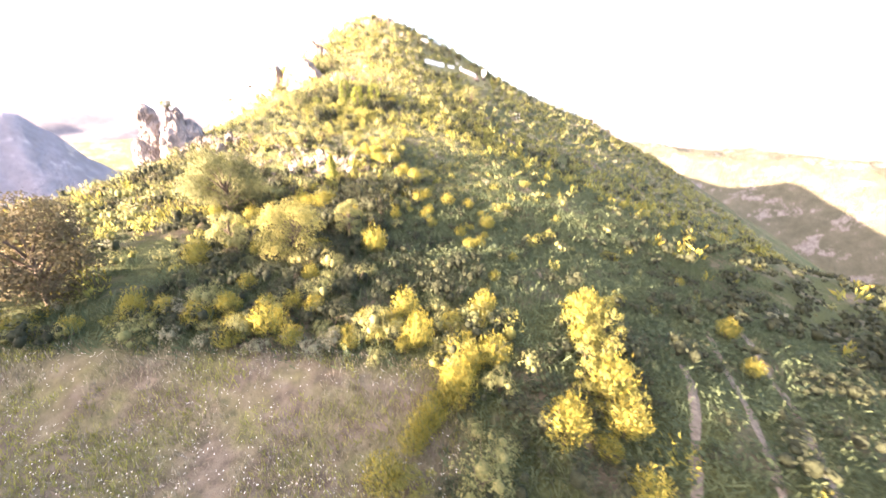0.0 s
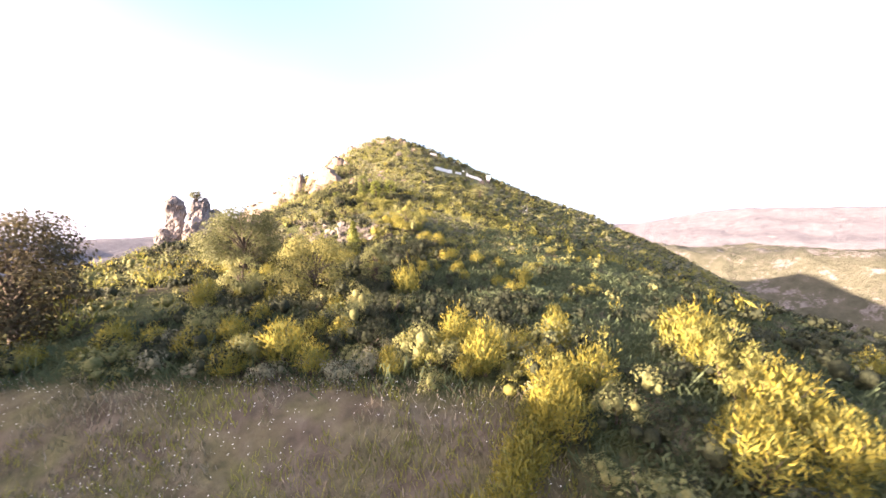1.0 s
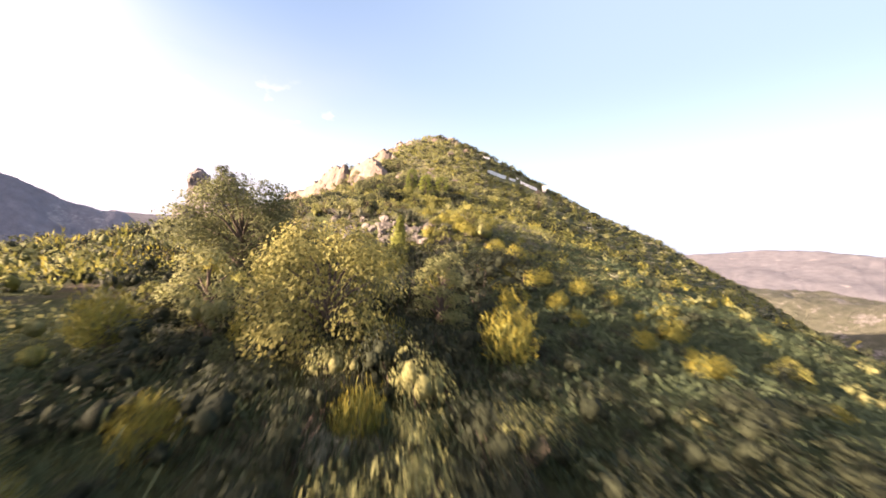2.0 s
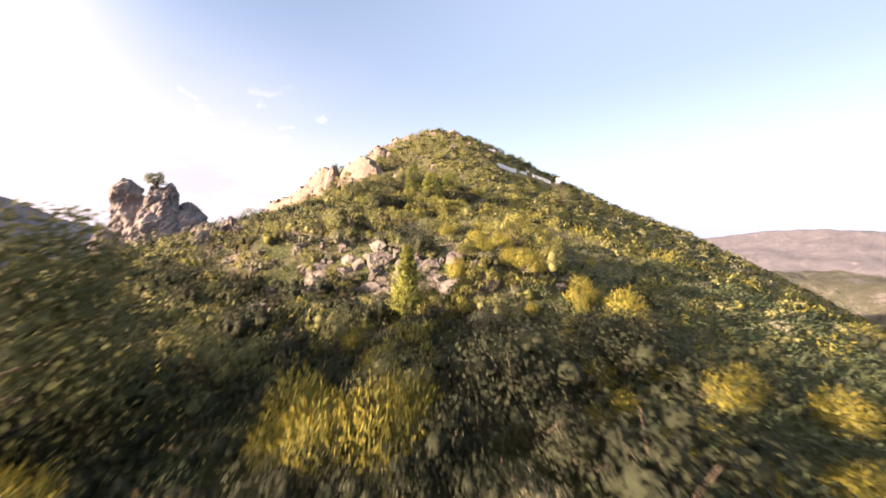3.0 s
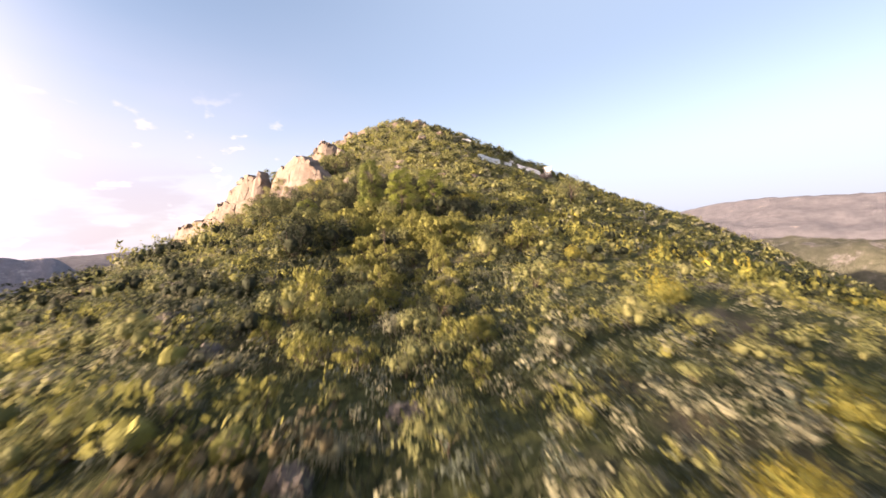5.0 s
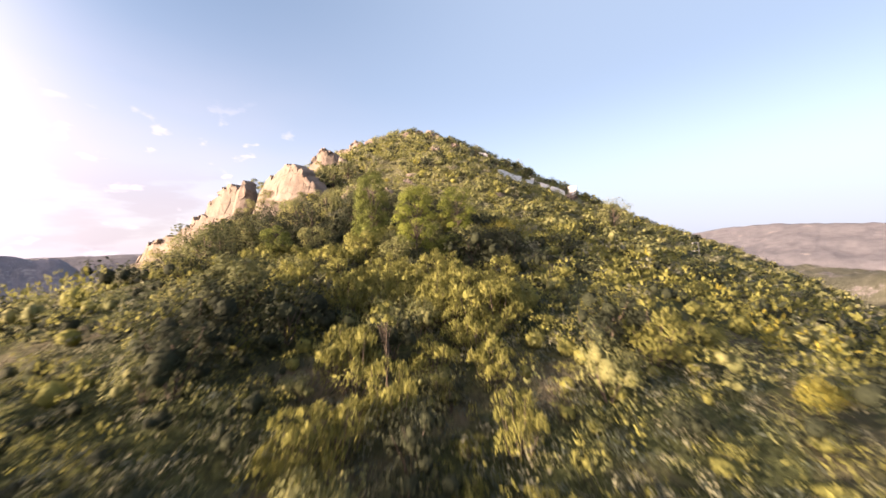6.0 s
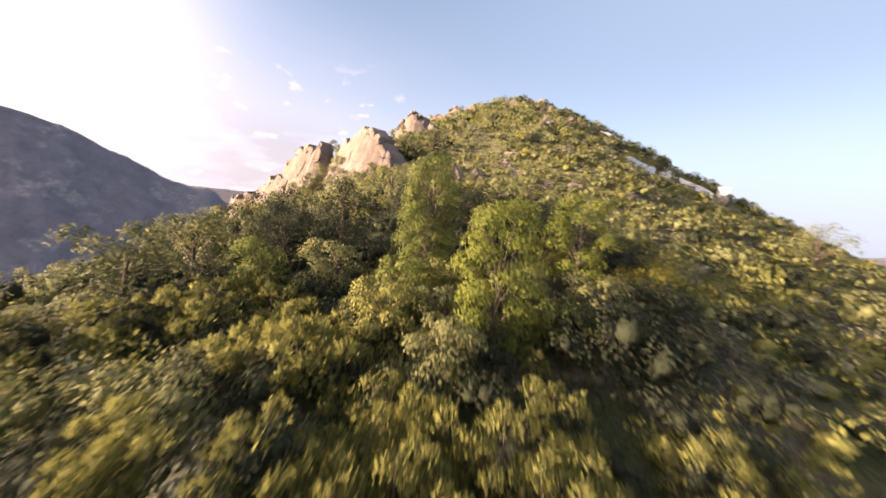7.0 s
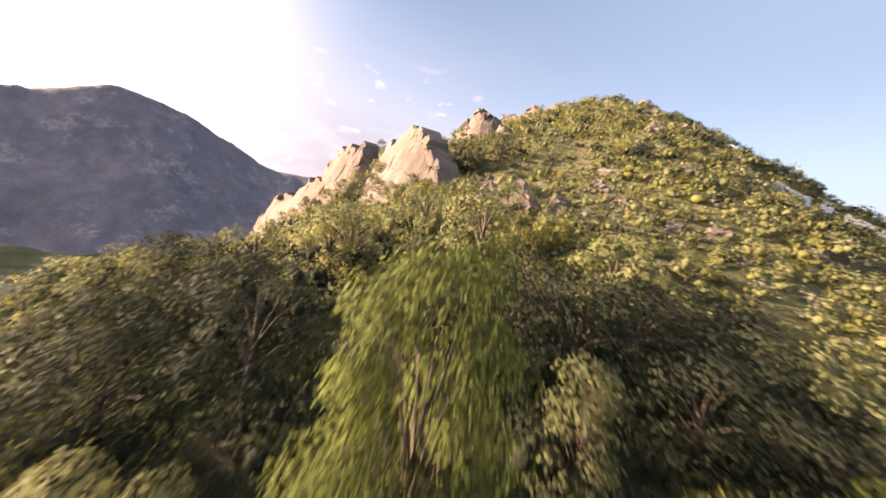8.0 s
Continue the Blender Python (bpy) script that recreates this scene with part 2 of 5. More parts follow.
def bumps(x, y, size, octaves=4, seed=0, gain=0.5):
    """Smooth noise of about -1 to 1 over the plan."""
    total, amp, norm = 0.0, 1.0, 0.0
    for o in range(octaves):
        u, v = x / size, y / size
        iu, iv = np.floor(u), np.floor(v)
        fu, fv = u - iu, v - iv
        fu, fv = fu * fu * (3 - 2 * fu), fv * fv * (3 - 2 * fv)
        a, b = lattice(iu, iv, seed + o), lattice(iu + 1, iv, seed + o)
        c, d = lattice(iu, iv + 1, seed + o), lattice(iu + 1, iv + 1, seed + o)
        total = total + amp * ((a * (1 - fu) + b * fu) * (1 - fv) + (c * (1 - fu) + d * fu) * fv - 0.5) * 2
        norm += amp
        amp, size = amp * gain, size * 0.5
    return total / norm


def smooth(a, b, v):
    k = np.clip((v - a) / (b - a), 0, 1)
    return k * k * (3 - 2 * k)


def soft(v, w=6.0):
    """A ramp that starts softly at 0."""
    return w * np.logaddexp(0, v / w)


ALONG = (-60, 0, 15, 35, 50, 72, 86, 100, 114, 130, 150, 175, 186, 200, 260)
CREST = (-6, 4.8, 6.8, 8.6, 11.3, 16.0, 19.0, 22.8, 27.5, 35.4, 43.9, 55.0, 58.3, 52, 28)
RIGHT = (10, 12, 13, -3, -3, -9, -14, -16, -18, -20, -25, -33, -38, -38, -38)
LEFT = (-45, -45, -45, -45, -43, -43, -34, -37, -43, -50, -46, -43, -39, -39, -39)


def hill(x, y):
    """The height of the hill, without its small relief."""
    z = np.interp(y, ALONG, CREST)
    steep = np.interp(y, (0, 50, 80, 175), (0.31, 0.28, 0.38, 0.40))
    z = z - steep * soft(x - np.interp(y, ALONG, RIGHT), 5) - 0.15 * soft(x - 95, 8)
    up = smooth(157, 172, y)
    z = z + up * np.interp(x, (-34, -22, -8, 4, 16, 30, 46, 63, 80), (0.0, -0.3, -0.1, -0.8, -2.8, -3.7, -3.9, -2.8, -4.2))
    z = z + smooth(112, 138, y) * (1 - up) * np.interp(x, (-30, -15, -8, 4, 16, 30, 63, 80), (0, -0.9, -1.7, -2.3, -2.8, -3.0, -2.6, -4.0))
    cliff = np.interp(y, (30, 48, 68, 80, 95, 108, 123, 133, 150), (0.45, 0.75, 0.75, 0.42, 0.42, 0.5, 0.56, 1.0, 1.0))
    z = z - cliff * soft(np.interp(y, ALONG, LEFT) - x, 4)
    return z


def ground_z(x, y):
    """The ground everywhere: the hill with its relief, the terrace meadow, the step at the outcrop, and the valley floor."""
    x, y = np.asarray(x, float), np.asarray(y, float)
    z = hill(x, y)
    flat = smooth(-34, -28, x) * (1 - smooth(-1, 3, x)) * (1 - smooth(11, 14, y)) * smooth(-14, -8, y)
    z = z + (1 - flat) * (1.1 * bumps(x, y, 17, 4, 3) + 0.25 * bumps(x, y, 2.5, 2, 9))
    z = z * (1 - flat) + flat * (5.4 + 0.12 * bumps(x, y, 3, 3, 5))
    across = smooth(-32, -25, x) * (1 - smooth(-10, -5, x))
    yb = y + 0.2 * (x + 17)
    z = z + across * (1.5 * smooth(46.6, 48.2, yb) * (1 - smooth(54, 70, y)) - 0.8 * smooth(38, 44, y) * (1 - smooth(45.6, 47.0, yb)))
    valley = -230 + 40 * bumps(x, y, 420, 4, 21)
    return np.where(z > -60, z, np.maximum(z, valley))


def mesh_object(name, verts, faces, material, smooth_faces=True):
    me = bpy.data.meshes.new(name)
    verts, faces = np.asarray(verts, np.float32), np.asarray(faces, np.int32)
    lean = verts[:, 3:] if verts.shape[1] == 6 else None
    verts = np.ascontiguousarray(verts[:, :3])
    k = faces.shape[1]
    me.vertices.add(len(verts))
    me.vertices.foreach_set("co", verts.ravel())
    me.loops.add(faces.size)
    me.loops.foreach_set("vertex_index", faces.ravel())
    me.polygons.add(len(faces))
    me.polygons.foreach_set("loop_start", np.arange(0, faces.size, k, dtype=np.int32))
    me.polygons.foreach_set("loop_total", np.full(len(faces), k, dtype=np.int32))
    me.polygons.foreach_set("use_smooth", np.full(len(faces), smooth_faces, dtype=bool))
    if lean is not None:
        me.attributes.new("custom_normal", "FLOAT_VECTOR", "POINT").data.foreach_set("vector", np.ascontiguousarray(lean).ravel())
    me.update(calc_edges=True)
    me.materials.append(material)
    return new(name, me)


def grid_faces(nu, nv):
    i = np.arange(nu * nv).reshape(nv, nu)
    return np.stack([i[:-1, :-1], i[:-1, 1:], i[1:, 1:], i[1:, :-1]], -1).reshape(-1, 4)


def spaced(lo, hi, step, reach, growth=1.16):
    """Plan lines: even from lo to hi, then wider and wider out to reach."""
    mid = np.arange(lo, hi, step)
    out, d, s = [], 0.0, step
    while d < reach:
        s *= growth
        d += s
        out.append(d)
    out = np.array(out)
    return np.concatenate([(lo - out)[::-1], mid, hi + out])


gx, gy = spaced(-80, 120, 1.05, 4300), spaced(-16, 205, 1.0, 4300)
GX, GY = np.meshgrid(gx, gy)
ground = mesh_object("ground", np.stack([GX, GY, ground_z(GX, GY)], -1).reshape(-1, 3), grid_faces(len(gx), len(gy)), MAT_GROUND)
tagged(ground, "dry stony hillside soil with sparse grass and scrub", "ground", kind="structure")


def far_range(name, azimuths, crest, foot, near, top_at, back, rough, seed, material, label, na=220, ns=60, curve=1.15):
    """A far range round the hill: its crest height follows the bearing; gullies and spurs run down its face."""
    cx, cy = -15.0, 50.0
    az = np.linspace(azimuths[0], azimuths[-1], na)
    s = np.linspace(0, 1.35, ns)
    A, S = np.meshgrid(np.radians(az), s)
    top = np.interp(np.degrees(A), azimuths, crest)
    d = np.where(S < 1, near + (top_at - near) * S, top_at + (back - top_at) * (S - 1) / 0.35)
    x, y = cx + d * np.sin(A), cy + d * np.cos(A)
    rise = np.where(S < 1, np.minimum(S, 1) ** curve, 1 - (np.maximum(S - 1, 0) / 0.35) ** 1.3 * 0.5)
    gully = np.abs(bumps(x, y, rough * 6, 5, seed))
    z = foot + (top - foot) * rise - rough * gully * np.sin(np.clip(S, 0, 1) * math.pi) ** 0.7
    z = z + rough * (0.12 * bumps(x, y, rough * 1.2, 4, seed + 7) + 0.09 * bumps(x, y, rough * 0.45, 4, seed + 11))
    ob = mesh_object(name, np.stack([x, y, z], -1).reshape(-1, 3), grid_faces(na, ns), material)
    return tagged(ob, label, "mountain", kind="structure")


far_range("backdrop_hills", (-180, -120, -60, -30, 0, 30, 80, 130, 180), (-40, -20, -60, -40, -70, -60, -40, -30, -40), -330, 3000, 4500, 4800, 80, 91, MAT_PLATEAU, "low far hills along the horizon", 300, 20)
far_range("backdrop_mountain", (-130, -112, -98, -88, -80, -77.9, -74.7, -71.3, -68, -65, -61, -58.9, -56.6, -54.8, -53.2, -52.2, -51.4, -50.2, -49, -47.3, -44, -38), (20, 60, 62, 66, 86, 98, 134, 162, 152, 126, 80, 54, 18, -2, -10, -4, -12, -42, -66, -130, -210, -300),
          -330, 560, 1500, 1900, 70, 34, MAT_MTN, "large shaded wooded mountain with pale rock bands, tinted for haze", 420, 90, 1.75)
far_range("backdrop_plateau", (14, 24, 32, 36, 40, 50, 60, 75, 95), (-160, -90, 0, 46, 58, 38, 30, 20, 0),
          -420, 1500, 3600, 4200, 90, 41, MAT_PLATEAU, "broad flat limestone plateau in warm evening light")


def far_slope(name, azimuths, dist, height, tilt, material, label, na=260, ns=110):
    """The far side of the gorge: a steep broken face up to a limestone rim, then a bench that falls back to the plateau's foot."""
    A, S = np.meshgrid(np.radians(np.linspace(*azimuths, na)), np.linspace(0, 1, ns) ** 1.6)
    d = dist[0] + (dist[-1] - dist[0]) * S
    x, y = -15.0 + d * np.sin(A), 50.0 + d * np.cos(A)
    shift = 40 * bumps(x, y, 300, 3, 57) + tilt * (np.degrees(A) - 46)
    z = np.interp(d + shift, dist, height)
    face = smooth(dist[0], dist[2], d) * (1 - 0.75 * smooth(dist[3], dist[4], d))
    z = z + face * (24 * bumps(x, y, 105, 5, 58, 0.6) - 20 * np.abs(bumps(x, y, 80, 4, 59)))
    ob = mesh_object(name, np.stack([x, y, z], -1).reshape(-1, 3), grid_faces(na, ns), material)
    return tagged(ob, label, "mountain", kind="structure")


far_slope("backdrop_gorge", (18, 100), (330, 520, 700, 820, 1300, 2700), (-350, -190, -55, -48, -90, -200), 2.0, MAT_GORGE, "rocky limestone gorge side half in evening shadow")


# ---------- builders for plants and rocks ----------
def part(name, verts, faces, material, parent, label="", smooth_faces=True):
    """One mesh as a part of a thing."""
    ob = mesh_object(name, verts, faces, material, smooth_faces)
    ob.parent = parent
    return tagged(ob, label) if label else ob


def root(name, x, y, z, label, category, group=""):
    ob = new(name)
    ob.location = (x, y, z)
    ob.empty_display_size = 0.3
    return tagged(ob, label, category, group)


def unit(v):
    return v / np.maximum(np.linalg.norm(v, axis=-1, keepdims=True), 1e-9)


def leaf_quads(p, lean):
    """Leaf faces from their four corners p (n, 4, 3), turned to the way they lean out of the bush. Each corner carries that way as its normal, so that a crown shades as one soft body."""
    g = np.cross(p[:, 1] - p[:, 0], p[:, 2] - p[:, 0])
    back = (g * lean).sum(-1) < 0
    p = p.copy()
    p[back] = p[back][:, ::-1]
    g = unit(np.where(back[:, None], -g, g))
    w = unit(lean + 0.45 * g)
    return np.concatenate([p, np.repeat(w[:, None], 4, 1)], -1).reshape(-1, 6)


def leaf_cloud(rng, lobes, n, size, slim=0.6, fill=0.25, lift=0.25, upright=0.0):
    """n small bent leaf sprays over the skin of several lobes (x, y, z, rx, ry, rz). Returns verts (4n, 3)."""
    lobes = np.asarray(lobes, float)
    area = lobes[:, 3] * lobes[:, 4] + lobes[:, 5] * lobes[:, 3]
    pick = rng.choice(len(lobes), n, p=area / area.sum())
    d = unit(rng.normal(size=(n, 3)))
    d[:, 2] = np.where(d[:, 2] < -0.35, -d[:, 2], d[:, 2])
    r = 1.0 - fill * rng.random(n) ** 2 + 0.12 * rng.normal(size=n) * (rng.random(n) < 0.3)
    c = lobes[pick, :3] + d * lobes[pick, 3:] * r[:, None]
    nor = unit(d + 0.7 * rng.normal(size=(n, 3)) + np.array([0, 0, lift]))
    along = unit(np.cross(nor, rng.normal(size=(n, 3))) + upright * np.array([0, 0, 2.0]))
    side = unit(np.cross(nor, along))
    s = size * (0.55 + 0.9 * rng.random(n))[:, None]
    a, b = along * s * 0.5, side * s * slim * 0.5
    mid = (lobes[:, :3] * lobes[:, 3:4]).sum(0) / lobes[:, 3].sum() * (1, 1, 0.6)
    return leaf_quads(np.stack([c - a, c + b * 0.9 + nor * s * 0.08, c + a * 1.1, c - b], 1), unit(0.6 * d + 0.5 * unit(c - mid)))


def quads(n, start=0):
    return np.arange(start, start + 4 * n, dtype=np.int64).reshape(-1, 4)


def tube(points, radii, sides=6):
    """A tapered limb along points."""
    pts, out = np.asarray(points, float), []
    for i, (p, r) in enumerate(zip(pts, radii)):
        t = unit(pts[min(i + 1, len(pts) - 1)] - pts[max(i - 1, 0)])
        u = unit(np.cross(t, (0.31, 0.92, 0.2)))
        v = np.cross(t, u)
        ang = np.arange(sides) * 2 * math.pi / sides
        out.append(p + r * (np.cos(ang)[:, None] * u + np.sin(ang)[:, None] * v))
    f = []
    for i in range(len(pts) - 1):
        for k in range(sides):
            f.append((i * sides + k, i * sides + (k + 1) % sides, (i + 1) * sides + (k + 1) % sides, (i + 1) * sides + k))
    return np.concatenate(out), np.array(f)


def join(pieces):
    """Several (verts, faces) pieces as one."""
    vs, fs, k = [], [], 0
    for v, f in pieces:
        vs.append(v)
        fs.append(np.asarray(f) + k)
        k += len(v)
    return np.concatenate(vs), np.concatenate(fs)


def blob(rng, x, y, z, rx, ry, rz, nu=8, nv=5):
    """A rough dark heart for a bush, so that no light falls straight through it."""
    th = np.linspace(0, 2 * math.pi, nu, endpoint=False)
    ph = np.linspace(-1.2, 1.45, nv)
    P, T = np.meshgrid(ph, th, indexing="ij")
    k = 0.75 + 0.4 * rng.random(P.shape)
    out = np.stack([np.cos(P) * np.cos(T), np.cos(P) * np.sin(T), np.sin(P)], -1)
    v = np.concatenate([np.array((x, y, z)) + out * k[..., None] * np.array((rx, ry, rz)), out], -1).reshape(-1, 6)
    f = [(i * nu + j, i * nu + (j + 1) % nu, (i + 1) * nu + (j + 1) % nu, (i + 1) * nu + j) for i in range(nv - 1) for j in range(nu)]
    return v, np.array(f)


def bush_lobes(rng, n, spread, height):
    out = [(0, 0, height * 0.5, spread * 0.55, spread * 0.55, height * 0.48)]
    for i in range(n):
        a, r = rng.random() * 6.283, spread * (0.35 + 0.4 * rng.random())
        s = spread * (0.28 + 0.25 * rng.random())
        out.append((r * math.cos(a), r * math.sin(a), height * (0.3 + 0.4 * rng.random()), s, s, s * (0.8 + 0.4 * rng.random())))
    return out


def bush_mesh(rng, n, size, lobes, slim, upright=0.0, hearts=5):
    """The leaves of one bush with its heart."""
    v = leaf_cloud(rng, lobes, n, size, slim, upright=upright)
    pieces = [(v, quads(n))]
    for l in lobes[:hearts]:
        pieces.append(blob(rng, *l[:3], l[3] * 0.4, l[4] * 0.4, l[5] * 0.4, 9, 6))
    return join(pieces)


def shoot_mesh(rng, shoots, height, spread, per, size, top=0.35, slim=0.13):
    """The upright green shoots of a broom, and its blossom towards their tips: two sets of leaf faces."""
    a = rng.random(shoots) * 6.283
    r = np.sqrt(rng.random(shoots))
    tip = np.stack([np.cos(a) * r * spread, np.sin(a) * r * spread, height * (1 - 0.45 * r ** 2) * (0.75 + 0.35 * rng.random(shoots))], -1)
    base = tip * np.array([0.25, 0.25, 0.0])
    green, gold = [], []
    for k in range(per):
        t = top + (1 - top) * (k + rng.random(shoots)) / per
        c = base + (tip - base) * t[:, None] + rng.normal(size=(shoots, 3)) * 0.07 * spread
        d = unit(tip - base + rng.normal(size=(shoots, 3)) * 0.35 * height)
        s = unit(np.cross(d, rng.normal(size=(shoots, 3))))
        L = size * (0.7 + 0.7 * rng.random(shoots))[:, None]
        q = leaf_quads(np.stack([c - d * L * 0.7, c + s * L * slim, c + d * L * 0.8, c - s * L * slim], 1), unit(c - np.array((0, 0, 0.35 * height)))).reshape(-1, 4, 6)
        keep = rng.random(shoots) < (k / per) * 0.9
        green.append(q[~keep])
        gold.append(q[keep])
    g, y = np.concatenate(green).reshape(-1, 6), np.concatenate(gold).reshape(-1, 6)
    return (g, quads(len(g) // 4)), (y, quads(len(y) // 4))


def stems(rng, n, height, spread, thick=0.025):
    out = []
    for i in range(n):
        a, r = rng.random() * 6.283, spread * (0.3 + 0.4 * rng.random())
        tip = np.array([math.cos(a) * r, math.sin(a) * r, height * (0.5 + 0.3 * rng.random())])
        mid = tip * np.array([0.35, 0.35, 0.5]) + rng.normal(size=3) * 0.05
        out.append(tube([(0, 0, -0.15), mid, tip], (thick, thick * 0.7, thick * 0.3), 4))
    return join(out)


def plume_mesh(rng, plumes, per, height, spread, size, slim=0.2):
    """A tree heath: upright feathery plumes on bare stems over a low leafy skirt. Returns leaves and stems."""
    out, wood = [], []
    for i in range(plumes):
        a, r = i * 2.4 + rng.random(), spread * math.sqrt((i + 0.4) / plumes)
        h = height * (0.62 + 0.38 * rng.random()) * (1 - 0.25 * (r / spread) ** 2)
        w, tall = 0.17 + 0.11 * rng.random(), 0.26 + 0.16 * rng.random()
        c = np.array([math.cos(a) * r, math.sin(a) * r, h - tall])
        d = unit(rng.normal(size=(per, 3)))
        d[:, 2] = np.abs(d[:, 2]) * 1.1 - 0.45
        p = c + d * np.array([w, w, tall]) * (0.55 + 0.5 * rng.random((per, 1)))
        along = unit(d * np.array([0.7, 0.7, 0.2]) + np.array([0, 0, 0.9]) + 0.35 * rng.normal(size=(per, 3)))
        side = unit(np.cross(along, rng.normal(size=(per, 3))))
        L = size * (0.6 + 0.8 * rng.random((per, 1)))
        out.append(leaf_quads(np.stack([p - along * L * 0.5, p + side * L * slim, p + along * L * 0.7, p - side * L * slim], 1), unit(d + 0.35 * unit(p - np.array((0, 0, 0.3 * height))))))
        wood.append(tube([(c[0] * 0.2, c[1] * 0.2, -0.1), c * np.array([0.7, 0.7, 0.5]), c + (0, 0, tall * 0.4)], (0.018, 0.013, 0.005), 4))
    v = np.concatenate(out)
    return (v, quads(len(v) // 4)), join(wood)


def make_bush(name, label, category, group, kind, mat, seed):
    """One bush of a kind, with stems, foliage and, for broom, blossom."""
    rng = np.random.default_rng(seed)
    ob = root(name, 0, 0, 0, label, category, group)
    if kind == "broom":
        part("woody_base", *stems(rng, 9, 1.5, 0.8, 0.02), MAT_BARK, ob)
        g, y = shoot_mesh(rng, 290, 1.7, 0.85, 6, 0.115, slim=0.115)
        part("foliage", *g, MAT_BROOM, ob)
        part("blossom", *y, MAT_BLOSSOM, ob, "bright yellow broom blossom")
    elif kind == "heath":
        g, w = plume_mesh(rng, 13, 100, 1.6, 0.75, 0.105, slim=0.14)
        skirt = bush_mesh(rng, 240, 0.09, [(0, 0, 0.3, 0.56, 0.56, 0.36)], 0.5, hearts=0)
        part("woody_base", *w, MAT_BARK, ob)
        part("foliage", *join([g, skirt]), mat, ob)
    else:
        n, size, spread, h = {"maquis": (1000, 0.073, 1.0, 1.35), "grey": (800, 0.066, 0.8, 0.85)}[kind]
        part("woody_base", *stems(rng, 6, h, spread), MAT_BARK, ob)
        part("foliage", *bush_mesh(rng, n, size, bush_lobes(rng, 7, spread, h), 0.55), mat, ob)
    return ob


def make_tree(name, x, y, label, height, spread, seed, mat, leaves=2600, size=0.17, lobes=14, trunk=0.14, bare=0.22, group="", slim=0.6, upright=0.0):
    """A small broad-leaved tree: trunk, forked limbs, and a crown of many leaf sprays in uneven lobes."""
    rng = np.random.default_rng(seed)
    z = float(ground_z(x, y))
    ob = root(name, x, y, z, label, "tree", group)
    crown, limbs = [], []
    limbs.append(tube([(0, 0, -0.4), (0.05, 0, height * 0.2), (0.1, 0.08, height * 0.45), (0.0, 0.1, height * 0.8)], (trunk * 1.25, trunk, trunk * 0.7, trunk * 0.2)))
    for i in range(lobes):
        a = i * 2.4 + rng.random()
        h = bare + (0.95 - bare) * (i + 0.5) / lobes
        r = spread * math.sqrt(max(0.05, 1 - ((h - 0.48) / 0.58) ** 2)) * (0.5 + 0.3 * rng.random())
        s = spread * (0.30 + 0.16 * rng.random())
        c = (r * math.cos(a), r * math.sin(a), height * h)
        crown.append((*c, s, s, s * 0.85))
        start = np.array([0.05, 0.04, height * h * 0.55])
        limbs.append(tube([start, (start + np.array(c)) * 0.5 + (0, 0, 0.05 * height), c], (trunk * 0.45, trunk * 0.3, trunk * 0.08), 5))
    part("trunk", *join(limbs), MAT_BARK, ob)
    v = leaf_cloud(rng, crown, leaves, size, slim, fill=0.62, upright=upright)
    part("crown", v, quads(leaves), mat, ob)
    return ob


def make_pine(name, x, y, label, height, spread, seed, tufts=1500):
    """A young pine: straight trunk, whorls of rising boughs, and tufts of long needles."""
    rng = np.random.default_rng(seed)
    ob = root(name, x, y, float(ground_z(x, y)), label, "tree")
    wood, needles = [tube([(0, 0, -0.3), (0.02, 0, height * 0.5), (0, 0, height)], (0.07, 0.045, 0.01))], []
    per = max(1, tufts // 60)
    for i in range(60):
        h = 0.08 + 0.9 * i / 60
        a = i * 2.4
        r = spread * (1 - h) ** 0.75 * (0.75 + 0.4 * rng.random())
        s = np.array([0, 0, height * h])
        tip = s + np.array([math.cos(a) * r, math.sin(a) * r, 0.45 * r + 0.12])
        wood.append(tube([s, (s + tip) / 2, tip], (0.016, 0.012, 0.005), 4))
        t = rng.random((per, 1)) ** 0.6
        c = s + (tip - s) * t + rng.normal(size=(per, 3)) * 0.08
        d = unit((tip - s) * 0.6 + np.array([0, 0, 0.5]) + rng.normal(size=(per, 3)) * 0.5)
        sd = unit(np.cross(d, rng.normal(size=(per, 3))))
        L = 0.16 + 0.14 * rng.random((per, 1))
        out = unit((c - np.array((0, 0, height * 0.3))) * (1, 1, 0.5))
        needles.append(leaf_quads(np.stack([c - d * L * 0.3, c + sd * L * 0.14, c + d * L, c - sd * L * 0.14], 1), out))
    part("trunk", *join(wood), MAT_BARK, ob)
    v = np.concatenate(needles)
    part("crown", v, quads(len(v) // 4), MAT_PINE, ob)
    return ob


def ico(level):
    bm = bmesh.new()
    bmesh.ops.create_icosphere(bm, subdivisions=level, radius=1)
    v = np.array([tuple(p.co) for p in bm.verts])
    f = np.array([[p.index for p in q.verts] for q in bm.faces])
    bm.free()
    return v, f


ICO = {k: ico(k) for k in (2, 3, 4, 5)}


def noise3(v, scale, seed):
    out = np.empty(len(v))
    for i, p in enumerate(v):
        out[i] = noise.fractal(Vector((p[0] * scale + seed * 3.7, p[1] * scale, p[2] * scale - seed)), 0.8, 2.1, 5)
    return out


